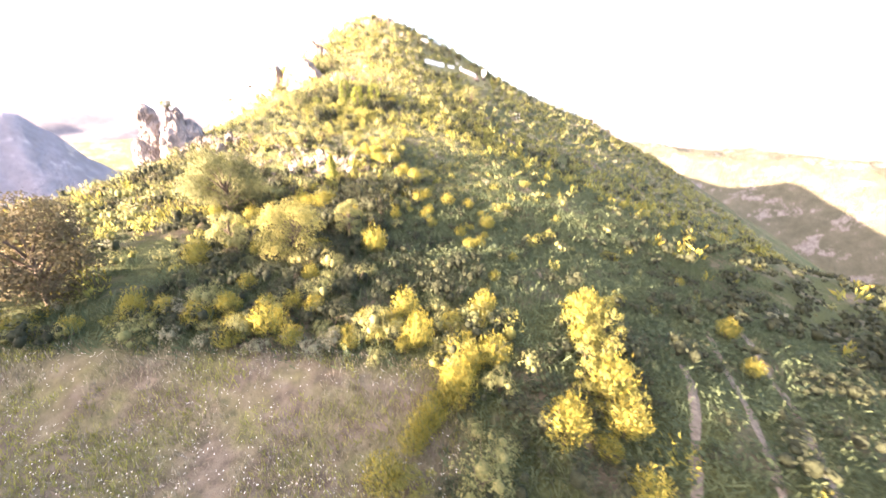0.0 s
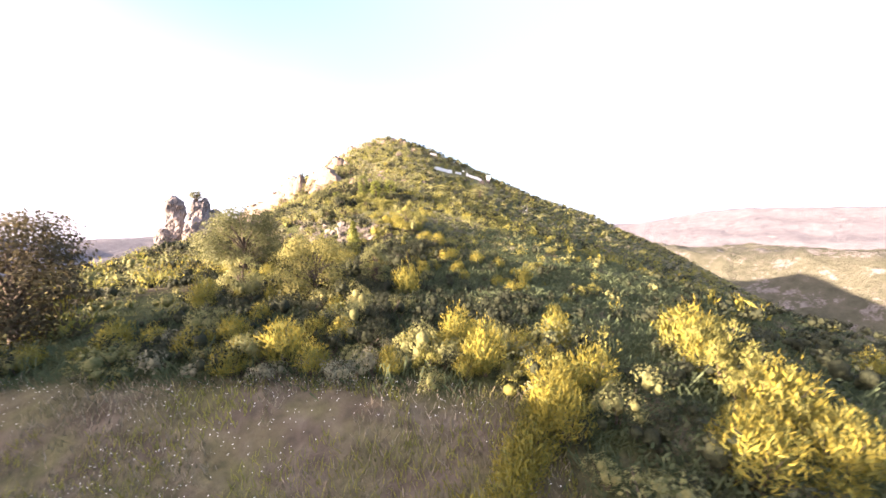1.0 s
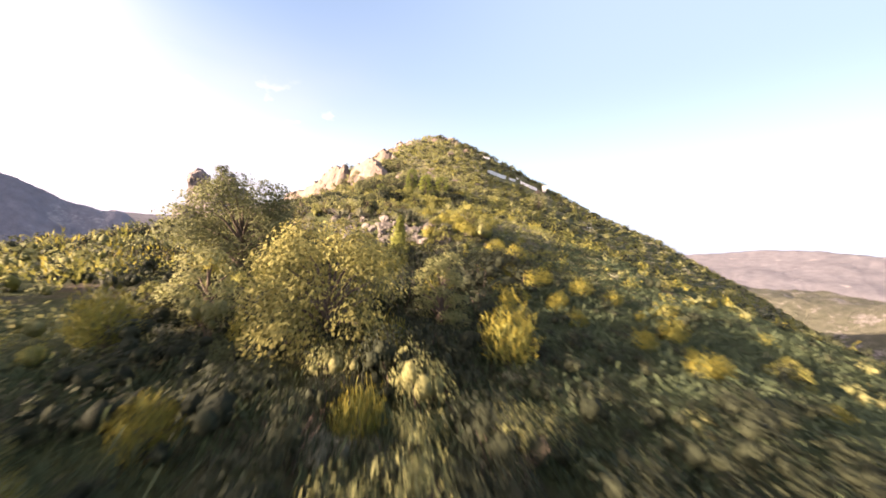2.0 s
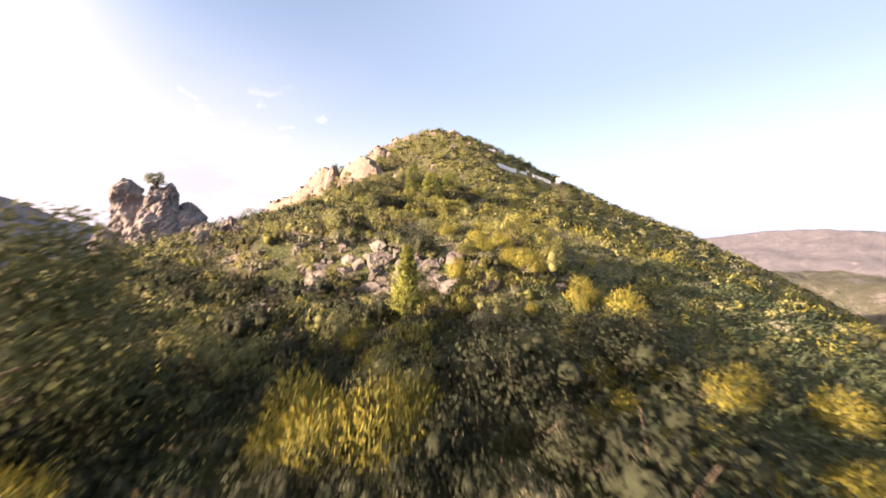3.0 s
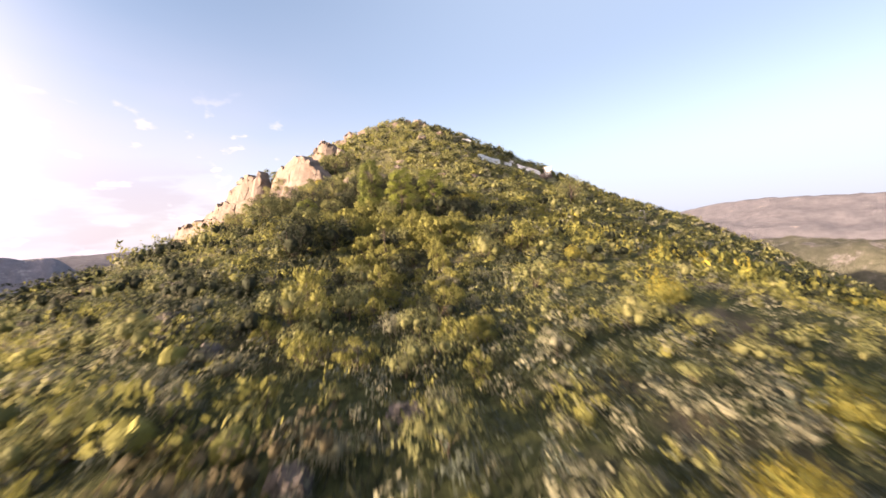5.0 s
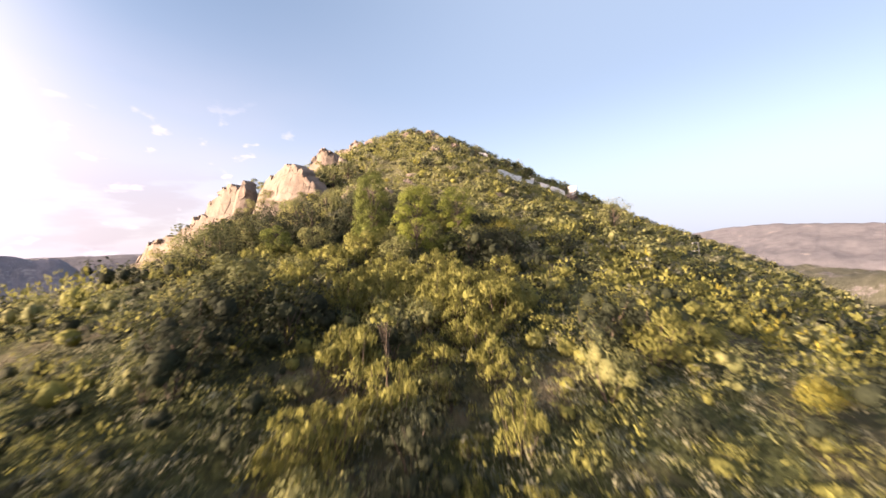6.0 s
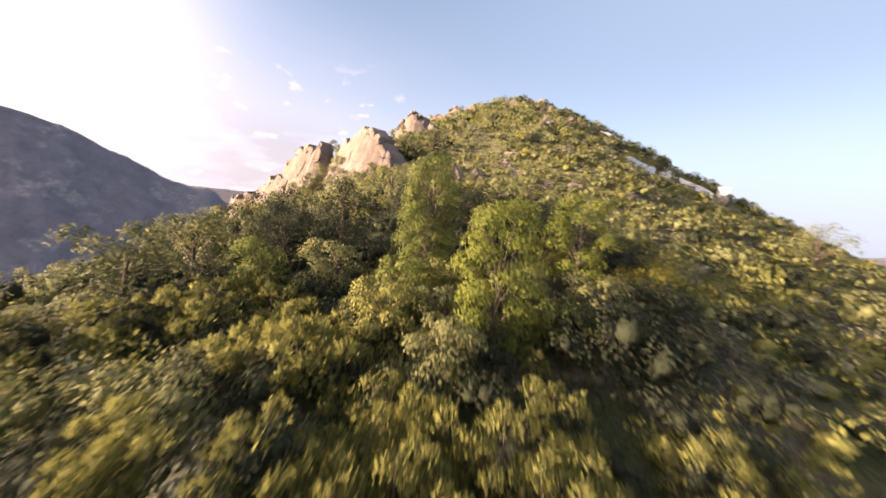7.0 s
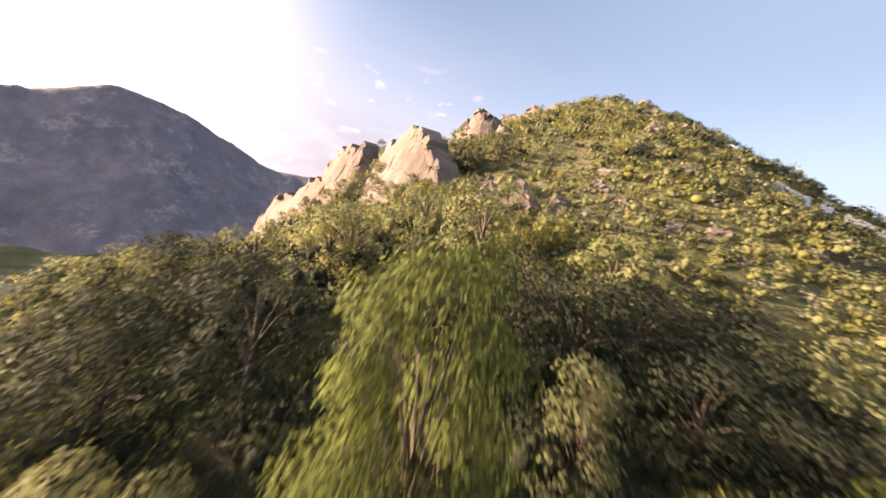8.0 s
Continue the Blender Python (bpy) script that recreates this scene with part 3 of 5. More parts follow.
def rock_shape(seed, size, level=3, facets=20, rough=0.12, upright=False):
    """A weathered block: a ball cut back to broken faces, then roughened."""
    rng = np.random.default_rng(seed)
    v, f = ICO[level]
    v = v.copy()
    for i in range(facets):
        n = unit(rng.normal(size=3) * ((1, 1, 0.45) if upright else (1, 1, 0.8)))
        d = 0.5 + 0.32 * rng.random()
        v -= n * np.maximum(0, v @ n - d)[:, None] * 0.92
    w = v * np.asarray(size)
    dirs = unit(v)
    big = noise3(v, 2.2, seed)
    w = w + dirs * ((big - 0.7 * np.exp(-(big / 0.12) ** 2) + 0.35 * noise3(v, 6.0, seed + 3)) * rough * min(size))[:, None]
    return w, f


def make_rock(name, x, y, size, seed, mat, label, category="rock", group="", sink=0.35, level=3, turn=0.0, tilt=0.0, rough=0.12, upright=False, z=None):
    v, f = rock_shape(seed, size, level, rough=rough, upright=upright)
    ob = mesh_object(name, v, f, mat, smooth_faces=False)
    z = float(ground_z(x, y)) + size[2] * (0.62 - sink) if z is None else z
    ob.matrix_world = pose(x, y, z, tilt, 0, turn)
    return tagged(ob, label, category, group)


# ---------- crags and pillars ----------
def crag(x, y, base, blades, seed, turn, label, level=5, mat=None):
    """A limestone crag of broken slabs side by side. blades: offset along, offset across, half width, half depth, half height, lean of the top along."""
    ob = root("crag", 0, 0, 0, label, "crag", "limestone crags")
    ob.matrix_world = pose(x, y, base, 0, 0, turn)
    for i, (a, b, w, d, h, lean) in enumerate(blades):
        v, f = rock_shape(seed + i, (w, d, h), level, 13, 0.16, True)
        k = v[:, 2] / h
        v[:, 0] = v[:, 0] * np.interp(k, (-1, 0, 0.75), (1.2, 1.0, 0.55)) + lean * w * np.clip(k, -0.5, 1)
        v[:, 1] = v[:, 1] * np.interp(k, (-1, 0, 0.75), (1.3, 1.0, 0.6)) + k * d * 0.45
        n = noise3(v, 0.28, seed + i)
        v += np.stack([n * 0.4, -np.abs(n) * 0.45, 0.6 * noise3(v, 0.5, seed + i + 40)], -1) * min(1.0, h / 3)
        part("rock_blade", v + np.array([a, b, 0]), f, mat or MAT_CRAG, ob, smooth_faces=False)
    return ob


def slab(start, end, tops, drop, lean, thick, seed, mat, label, rough=1.0, over=False, grain=1.0, name="crag", category="crag", group="limestone crags", n=220, m=76, jag=1.0, grooves=0.28):
    """A long standing slab of limestone from start to end in plan: a leaning front with cracks and ledges, a broken crest, a rough back."""
    a, b = np.array(start, float), np.array(end, float)
    length = np.linalg.norm(b - a)
    d = (b - a) / length
    front = np.array((-d[1], d[0]))
    t = np.linspace(0, 1, n)
    top = np.interp(t, np.linspace(0, 1, len(tops)), tops)
    sl = t * length
    if over:
        top = top + ground_z(a[0] + d[0] * sl - front[0] * 1.2, a[1] + d[1] * sl - front[1] * 1.2)
    top = top + rough * jag * (1.0 * bumps(sl, sl * 0 + 3.1, 2.6 / grain, 5, seed, 0.75) - 0.7 * np.abs(bumps(sl, sl * 0 + 7.7, 1.1, 3, seed + 2)))
    rng = np.random.default_rng(seed)
    at = np.cumsum(0.5 + 1.6 * rng.random(int(length / 1.1)))
    who = np.clip(np.searchsorted(at, sl), 0, len(at) - 1)
    top = top + rough * jag * ((rng.normal(size=len(at)) * 0.24)[who] + (rng.normal(size=len(at)) * 0.4)[who] * (sl - at[who] + 0.6))
    top = top + rough * jag * (0.55 * bumps(sl, sl * 0 + 5.3, 0.9, 3, seed + 21, 0.7) - 0.5 * np.abs(bumps(sl, sl * 0 + 9.1, 0.5, 2, seed + 22)))
    v = np.linspace(0, 1, m)
    T, V = np.meshgrid(t, v)
    S, TOP = T * length, top[None, :]
    k = np.where(V < 0.62, V / 0.62, np.where(V < 0.74, 1.0, 1 - (V - 0.74) / 0.26))
    z = TOP - drop * (1 - k)
    off = np.where(V < 0.62, lean * (1 - k) + thick * 0.5 * (1 - 0.5 * k ** 3), np.where(V < 0.74, thick * 0.25 * (0.68 - V) / 0.06, -thick * 0.5 - 0.4 * lean * (1 - k)))
    crack = np.abs(bumps(S + 0.35 * z, z * 0.6, 3.4 / grain, 5, seed + 4, 0.6))
    split = np.exp(-(bumps(S - 0.5 * z, z * 0.7, 3.0, 3, seed + 5) / 0.05) ** 2) + 0.6 * np.exp(-(bumps(S * 0.6 + 0.9 * z, z, 2.2, 3, seed + 9) / 0.05) ** 2)
    ledge = np.round(bumps(S * 0.8, z * 1.2, 2.4 / grain, 3, seed + 6) * 3.0) / 3.0
    off = off + rough * (0.3 * ledge + 0.3 * np.minimum(crack, 0.3) + 0.16 * bumps(S, z, 0.6, 3, seed + 8) - grooves * split)
    # broken faces: each block of the face is a plane of its own
    blocks = max(6, int(length * drop / 5.5))
    bs, bz = rng.random(blocks) * length, top.mean() - drop * rng.random(blocks)
    wS, wz = S + 0.5 * bumps(S, z, 1.6, 3, seed + 12), z + 0.5 * bumps(S, z, 1.6, 3, seed + 13)
    pick = np.argmin(((wS[..., None] - bs) + 0.35 * (wz[..., None] - bz)) ** 2 + (0.6 * (wz[..., None] - bz)) ** 2, axis=-1)
    hb, gs, gz = rng.normal(size=blocks) * 0.2, rng.normal(size=blocks) * 0.16, rng.normal(size=blocks) * 0.2
    off = off + rough * min(1.0, drop / 8) * (hb[pick] + gs[pick] * (S - bs[pick]) + gz[pick] * (z - bz[pick])) * np.where(V < 0.68, 1.0, 0.5)
    ends = np.minimum(smooth(0, 0.06, T), 1 - smooth(0.94, 1.0, T))
    off = off * (0.25 + 0.75 * ends)
    x = a[0] + d[0] * S + front[0] * off
    y = a[1] + d[1] * S + front[1] * off
    faces = grid_faces(n, m)
    ob = mesh_object(name, np.stack([x, y, z], -1).reshape(-1, 3), faces[:, ::-1], mat, smooth_faces=False)
    return tagged(ob, label, category, group)


def crag_face(start, way, a, b, at, high, lean, thick, seed, label, ragged=1.0, n=230, m=96):
    """A crag from a to b metres along a line, its crest at the heights high over the distances at: a plain leaning limestone slab with thin cracks under a broken crest, rooted in the ground."""
    d = np.array(way, float) / np.hypot(*way)
    front = np.array((-d[1], d[0]))
    rng = np.random.default_rng(seed)
    s = np.linspace(a, b, n)
    plain = np.interp(s, at, high)
    edge = np.cumsum(0.35 + 1.5 * rng.random(int((b - a) / 0.8))) + a
    who = np.clip(np.searchsorted(edge, s), 0, len(edge) - 1)
    top = plain + ragged * ((0.3 * rng.normal(size=len(edge)))[who] + (0.25 * rng.normal(size=len(edge)))[who] * (s - edge[who] + 0.5) + 0.35 * bumps(s, s * 0 + 5.3, 1.3, 4, seed, 0.7))
    px, py = start[0] + d[0] * s, start[1] + d[1] * s
    foot = np.minimum(ground_z(px, py), ground_z(px + front[0] * (lean + thick), py + front[1] * (lean + thick))) - 1.2
    back = ground_z(px - front[0] * thick, py - front[1] * thick) - 1.0
    v = np.linspace(0, 1, m)
    S, V = np.meshgrid(s, v)
    k = np.clip(V / 0.72, 0, 1)
    over = np.clip((V - 0.80) / 0.20, 0, 1)
    z = np.where(V < 0.80, foot + (top - foot) * k, top + (back - top) * over)
    depth = (plain - z) / 8.0
    face = lean * np.minimum(depth, 1.6) + thick * 0.5
    off = np.where(V < 0.72, face, np.where(V < 0.80, thick * 0.5 - thick * (V - 0.72) / 0.08, -thick * 0.5 - 0.5 * lean * over))
    off = off + 0.2 * bumps(S, z, 4.0, 4, seed + 4) + 0.05 * bumps(S, z, 0.5, 3, seed + 8)
    # thin wandering cracks
    for c in range(int((b - a) * 0.35)):
        s0, tilt, z0, reach = a + (b - a) * rng.random(), 0.7 * rng.normal() + 0.2, foot.mean() + (top.mean() - foot.mean()) * rng.random(), 1.0 + 2.4 * rng.random()
        line = S - s0 - tilt * (z - z0) - 0.5 * bumps(z, z * 0 + c, 1.1, 3, seed + c)
        fade = np.clip(1.4 * (1 - np.abs(z - z0) / reach), 0, 1)
        off = off - 0.13 * fade * np.exp(-(line / 0.07) ** 2) + 0.015 * fade * np.tanh(line / 0.15) * np.exp(-np.abs(line) / 1.3)
    # blocks that have broken loose, mostly along the crest and the ends
    count = int((b - a) * 3.2)
    bs, bz = a + (b - a) * rng.random(count), foot.mean() + (top.max() - foot.mean()) * rng.random(count) ** 0.6
    wS, wz = S + 0.4 * bumps(S, z, 1.2, 3, seed + 12), z + 0.4 * bumps(S, z, 1.2, 3, seed + 13)
    pick = np.argmin((wS[..., None] - bs) ** 2 + (0.75 * (wz[..., None] - bz)) ** 2, axis=-1)
    hb, gs, gz = 0.2 * rng.normal(size=count), 0.13 * rng.normal(size=count), 0.16 * rng.normal(size=count)
    loose = np.clip((1 - smooth(0.2, 1.3, top - z)) + 0.8 * (1 - smooth(0.3, 1.8, S - a)) + 0.8 * smooth(-2.0, -0.4, S - b) + 0.015, 0, 1) * ragged
    off = off + loose * (hb[pick] + gs[pick] * (S - bs[pick]) + gz[pick] * (z - bz[pick]))
    ends = np.minimum(smooth(0, 0.5, S - a), smooth(0, 0.5, b - S))
    off = off * (0.3 + 0.7 * ends)
    x, y = start[0] + d[0] * S + front[0] * off, start[1] + d[1] * S + front[1] * off
    ob = mesh_object("crag", np.stack([x, y, z], -1).reshape(-1, 3), grid_faces(n, m)[:, ::-1], MAT_CRAG, smooth_faces=False)
    return tagged(ob, label, "crag", "limestone crags")


crag_face((-38.5, 111.1), (-0.911, 0.413), -1.2, 13.4, (-1.2, 0.0, 0.9, 2.8, 4.6, 6.6, 9.4, 11.8, 13.4), (25.8, 27.6, 28.4, 30.3, 31.3, 30.9, 29.9, 28.2, 25.0), 3.4, 2.2, 11, "large pale sunlit limestone crag with a smooth slab face", 0.8)
crag_face((-49.0, 115.0), (-0.970, 0.2425), 1.8, 13.0, (1.8, 2.6, 3.7, 4.6, 5.6, 7.3, 9.4, 11.6, 13.0), (26.0, 28.2, 29.5, 28.2, 28.5, 28.8, 27.2, 26.0, 23.8), 2.8, 2.0, 15, "pale limestone crag with a pointed broken top", 1.0, 200)
crag_face((-56.0, 115.5), (-0.970, 0.2425), 0.5, 22.5, (0.5, 4.6, 6.5, 10.5, 15.4, 19.0, 21.3, 22.5), (24.4, 24.2, 23.5, 21.4, 20.2, 18.0, 16.4, 13.5), 3.0, 2.4, 19, "low pale limestone crag running down the ridge", 1.1, 300, 90)
crag_face((-38.0, 129.0), (-1.0, 0.0), 1.0, 10.5, (1.0, 1.8, 3.0, 3.8, 4.6, 5.8, 6.9, 8.6, 10.5), (33.6, 34.8, 36.0, 35.2, 36.6, 37.7, 37.2, 35.6, 33.2), 2.4, 2.6, 27, "small jagged limestone spires on the ridge", 1.1, 170, 80)
slab((-30.5, 110.0), (-38.0, 112.2), (26.8, 27.6, 27.2, 27.0, 26.2), 3.5, 1.2, 1.4, 23, MAT_CRAG, "low pale limestone rib among shrubs", 0.8)
crag(-47.5, 146.0, 38.6, ((0, 0, 4.4, 2.2, 3.4, 0.2), (-4.2, 0.3, 3.4, 2.2, 2.4, 0.1), (4.2, 0.4, 3.4, 2.0, 2.0, 0)), 26, 20, "pale limestone outcrop on the upper ridge", 4)
crag(-45.0, 165.0, 47.2, ((0, 0, 4.4, 2.2, 3.4, 0), (-4.2, 0.3, 3.6, 2.2, 2.2, 0.1), (4.6, 0.6, 3.6, 2.0, 2.6, 0)), 28, 20, "pale limestone outcrop on the upper ridge", 4)
crag(-35.5, 183.0, 54.6, ((0, 0, 4.4, 2.2, 2.6, 0), (-4.4, 0.3, 3.4, 2.2, 2.0, 0), (4.6, 0.4, 3.4, 2.0, 1.8, 0)), 33, 5, "rocky limestone summit between dark shrubs", 4)
crag(-30.5, 108.0, 25.6, ((0, 0, 2.2, 1.2, 1.6, 0), (2.4, 0.2, 1.6, 1.0, 1.0, 0), (-2.4, 0.6, 1.4, 1.0, 1.1, 0)), 31, 10, "pale limestone boulders among shrubs", 4)

for n, (x, y, w, h) in enumerate(((-31.4, 172.6, 2.6, 1.9), (-34.6, 165.0, 2.2, 1.5), (-40.6, 160.2, 2.8, 1.9), (-27.6, 171.0, 1.8, 1.2))):
    crag(x, y, float(ground_z(x, y)) + 0.2, ((0, 0, w, w * 0.6, h, 0.1), (-w * 1.1, 0.4, w * 0.8, w * 0.5, h * 0.7, 0), (w * 1.2, 0.3, w * 0.7, w * 0.5, h * 0.6, 0.1)), 52 + 5 * n, 12 - 9 * n, "tan limestone outcrop below the summit", 4)

# the broken rock band across the slope
for start, end, high, drop, seed in (((-26.0, 50.6), (-29.5, 52.0), 0.15, 2.4, 87), ((-33.0, 53.0), (-37.0, 55.5), 0.4, 2.8, 95), ((-38.0, 58.5), (-43.0, 61.0), 0.9, 3.4, 97)):
    slab(start, end, (high - 0.5, high, high - 0.1, high - 0.5), drop, 1.5, 0.9, seed, MAT_ROCK, "cracked beige limestone ledge in a broken rock band", 0.75, True, 1.6, "rock_ledge", "rock", "rock band ledges", 70, 34)
rng = np.random.default_rng(45)
for i in range(64):
    row = i % 4
    x = -21.6 + 10.4 * ((i // 4) + 0.25 * row + 0.9 * rng.random()) / 16
    y = 45.95 - 0.2 * (x + 17) + 0.62 * row + 0.28 * rng.normal()
    s = (0.55, 0.68, 0.65, 0.45)[row] * (0.4 + 0.95 * rng.random())
    make_rock("outcrop_block", x, y, (s * (1.1 + 0.7 * rng.random()), s * 0.8, s * (0.7 + 0.4 * rng.random())), 1300 + i, MAT_ROCK, "cracked beige limestone block in a broken rock band", "rock", "rock band blocks", sink=0.72, level=4, turn=-11 + 20 * rng.normal(), tilt=10 * rng.normal() - 22, upright=i % 3 == 0, rough=0.13)


def column(foot, rings, seed, around=56, up=64):
    """A weathered limestone column round an upright axis: bulging, grooved and pitted. rings: heights and radii from the foot up."""
    heights, radii = zip(*rings)
    z = np.linspace(heights[0], heights[-1], up)
    th = np.arange(around) * 2 * math.pi / around
    Z, T = np.meshgrid(z, th, indexing="ij")
    R = np.interp(Z, heights, radii)
    v = np.stack([R * np.cos(T), R * np.sin(T), Z], -1).reshape(-1, 3)
    swell, pits = noise3(v, 0.42, seed), noise3(v * (1, 1, 0.6), 1.5, seed + 5)
    k = R.ravel() * 0.36 * swell + 0.22 * pits - 0.16 * np.exp(-(swell / 0.06) ** 2) - 0.1 * np.exp(-(pits / 0.05) ** 2)
    v[:, :2] += np.stack([np.cos(T), np.sin(T)], -1).reshape(-1, 2) * np.minimum(k, 0.8)[:, None]
    v[:, 2] += 0.25 * noise3(v, 0.8, seed + 9)
    i = np.arange(around * up).reshape(up, around)
    j = np.roll(i, -1, axis=1)
    f = np.stack([i[:-1], j[:-1], j[1:], i[1:]], -1).reshape(-1, 4)
    cap = len(v)
    v = np.concatenate([v, v[-around:].mean(0)[None] + (0, 0, 0.1)])
    f = np.concatenate([f, np.stack([i[-1], j[-1], np.full(around, cap), np.full(around, cap)], -1)])
    return v + np.array((*foot, 0.0)), f


def pillar(x, y, columns, seed, label, tall=1.0):
    """A tower of several columns grown together. columns: offsets across and away as seen from the spur, and rings."""
    pieces = [column((0.62 * u - 0.78 * w, 0.78 * u + 0.62 * w), rings, seed + 3 * n) for n, (u, w, rings) in enumerate((u, w, [(5 + (h - 5) * tall, r) for h, r in rings]) for u, w, rings in columns)]
    v, f = join(pieces)
    tri = np.concatenate([f[:, (0, 1, 2)], f[f[:, 2] != f[:, 3]][:, (0, 2, 3)]])
    ob = mesh_object("rock_pillar", v, tri, MAT_PILLAR, smooth_faces=False)
    ob.matrix_world = Matrix.Translation((x, y, 0))
    return tagged(ob, label, "rock pillar", "rock pillars")


pillar(-51.3, 62.6, ((-0.4, 0.0, ((4, 2.2), (9, 2.0), (12.0, 1.7), (13.1, 1.35), (14.3, 1.6), (15.6, 1.5), (16.5, 1.1), (17.2, 0.4))),
                     (-2.3, 0.1, ((2, 1.9), (7, 1.6), (10, 1.5), (11.4, 1.3), (12.1, 0.4))), (0.7, 0.7, ((4, 2.0), (8, 1.9), (11, 1.5), (13.0, 0.5))), (-1.2, -1.0, ((3, 1.6), (8, 1.4), (10.2, 1.0), (11.0, 0.3)))), 41, "tall grey weathered limestone pillar on the ridge edge", 1.1)
pillar(-46.6, 61.7, ((0.1, 0.3, ((5, 2.9), (9.5, 2.7), (12, 2.3), (13.4, 1.9), (14.6, 1.4), (15.4, 0.9), (16.0, 0.3))), (0.8, 0.0, ((13.6, 1.0), (15.4, 0.85), (16.4, 0.3))), (-0.6, 0.2, ((13.0, 0.8), (15.2, 0.7), (16.0, 0.25))),
                     (2.4, 0.6, ((6, 2.5), (11, 2.2), (13.4, 1.6), (14.7, 0.5))), (-1.5, -0.4, ((5, 1.7), (9.5, 1.6), (12.0, 1.2), (13.2, 0.4))), (0.4, -1.9, ((6, 1.1), (9.4, 1.0), (10.8, 0.8), (11.3, 0.3)))), 47, "squat grey limestone pillar with a small pine on top", 1.14)
for i, (x, y, r) in enumerate(((-45.0, 59.6, 1.1), (-43.6, 61.0, 1.3), (-43.0, 58.6, 0.9), (-41.6, 60.2, 1.2), (-40.2, 58.4, 0.8), (-39.0, 59.6, 1.1), (-37.2, 58.2, 0.9), (-35.4, 57.8, 1.2), (-33.6, 57.4, 0.9), (-42.0, 56.0, 0.8), (-44.6, 56.6, 1.0), (-38.4, 55.6, 0.7), (-36.0, 54.8, 0.8))):
    make_rock("boulder", x, y, (r * 1.1, r * 0.9, r * 0.95), 330 + i, MAT_ROCK, "rounded grey limestone boulder on the ridge edge", "rock", "ridge boulders", sink=0.3, level=4, turn=37 * i, rough=0.3)

# broken outcrop band across the slope
rng = np.random.default_rng(5)
for i in range(40):
    x = -25.0 + 14.0 * (i + rng.random()) / 40
    y = 47.6 - 0.12 * (x + 18) + 1.3 * rng.normal()
    s = 0.16 + 0.3 * rng.random()
    make_rock("outcrop_block", x, y, (s * 1.35, s, s * 1.2), 100 + i, MAT_ROCK, "pale cracked limestone block in a broken rock band", "rock", "rock band blocks", sink=0.5, turn=rng.random() * 180, upright=True, rough=0.34)
for i in range(85):
    x, y = -46 + 30 * rng.random(), 44 + 22 * rng.random()
    if x + 15 > -0.1 * y and y > 50:
        continue
    s = 0.2 + 0.55 * rng.random() ** 2
    make_rock("boulder", x, y, (s * 1.3, s, s * 0.8), 200 + i, MAT_ROCK, "grey limestone boulder half sunk in scrub", "rock", "scattered boulders", turn=rng.random() * 180, level=3, sink=0.4, rough=0.3)
for x, y, s in ((-7.2, 47.0, 0.4), (-12.5, 53.8, 0.3), (-17.8, 54.9, 0.4), (-16.4, 56.5, 0.35), (-20.5, 51.4, 0.5), (-15.9, 52.2, 0.35), (-17.4, 51.6, 0.3), (-18.2, 49.4, 0.4), (-21.8, 50.4, 0.45), (-12.3, 52.6, 0.3),
                (-26.1, 114.6, 0.9), (-25.1, 113.5, 0.6), (-24.3, 112.9, 0.7), (-23.2, 111.9, 0.8), (-22.1, 111.2, 0.6), (-20.8, 110.6, 0.7), (-19.4, 110.2, 0.5), (-20.7, 143.2, 1.0), (-18.8, 143.6, 0.8), (-20, 125, 1.2), (-26, 118, 1.0), (-18, 112, 0.9), (-12, 116, 0.8), (-24, 142, 1.6), (-33, 150, 1.5), (2, 145, 1.0), (-28, 172, 2.2), (-20, 160, 1.5), (-46, 174, 2.5), (13, 160, 1.1), (-44, 140, 2.0)):
    make_rock("boulder", x, y, (s * 1.3, s, s * 0.8), int(900 + 7 * x + y), MAT_ROCK if y < 60 else MAT_CRAG, "pale limestone boulder showing between shrubs", "rock", "scattered boulders", level=3, sink=0.4, rough=0.3)


# ---------- footpath and dirt tracks ----------
def bare_material():
    k = Mat("trodden_soil")
    k.color(k.ramp(k.noise(5, 6, 0.65), (0.3, (0.085, 0.073, 0.06)), (0.7, (0.19, 0.16, 0.13))))
    k.rough(0.95, 0.1)
    k.bump(k.noise(16, 5), 0.9, 0.06)
    return k.m


MAT_BARE = bare_material()


def trail(name, points, width, label, steps=60):
    """A trodden strip that lies on the ground along a smooth line."""
    pts = np.array(points, float)
    t = np.linspace(0, len(pts) - 1, steps)
    x, y = (np.interp(t, np.arange(len(pts)), pts[:, k]) for k in (0, 1))
    for k in range(4):
        x[1:-1], y[1:-1] = (x[:-2] + 2 * x[1:-1] + x[2:]) / 4, (y[:-2] + 2 * y[1:-1] + y[2:]) / 4
    d = unit(np.stack([np.gradient(x), np.gradient(y)], -1))
    rows = []
    for k in np.linspace(-0.5, 0.5, 7):
        w = width * (1 + 0.55 * bumps(x, y, 0.7, 3, 61 + (k > 0))) * k
        px, py = x - d[:, 1] * w, y + d[:, 0] * w
        rows.append(np.stack([px, py, ground_z(px, py) + 0.05 + 0.03 * bumps(px, py, 0.35, 3, 66) - 0.5 * abs(k) ** 3], -1))
    ob = mesh_object(name, np.concatenate(rows), grid_faces(steps, 7), MAT_BARE)
    return tagged(ob, label, "path", kind="structure")


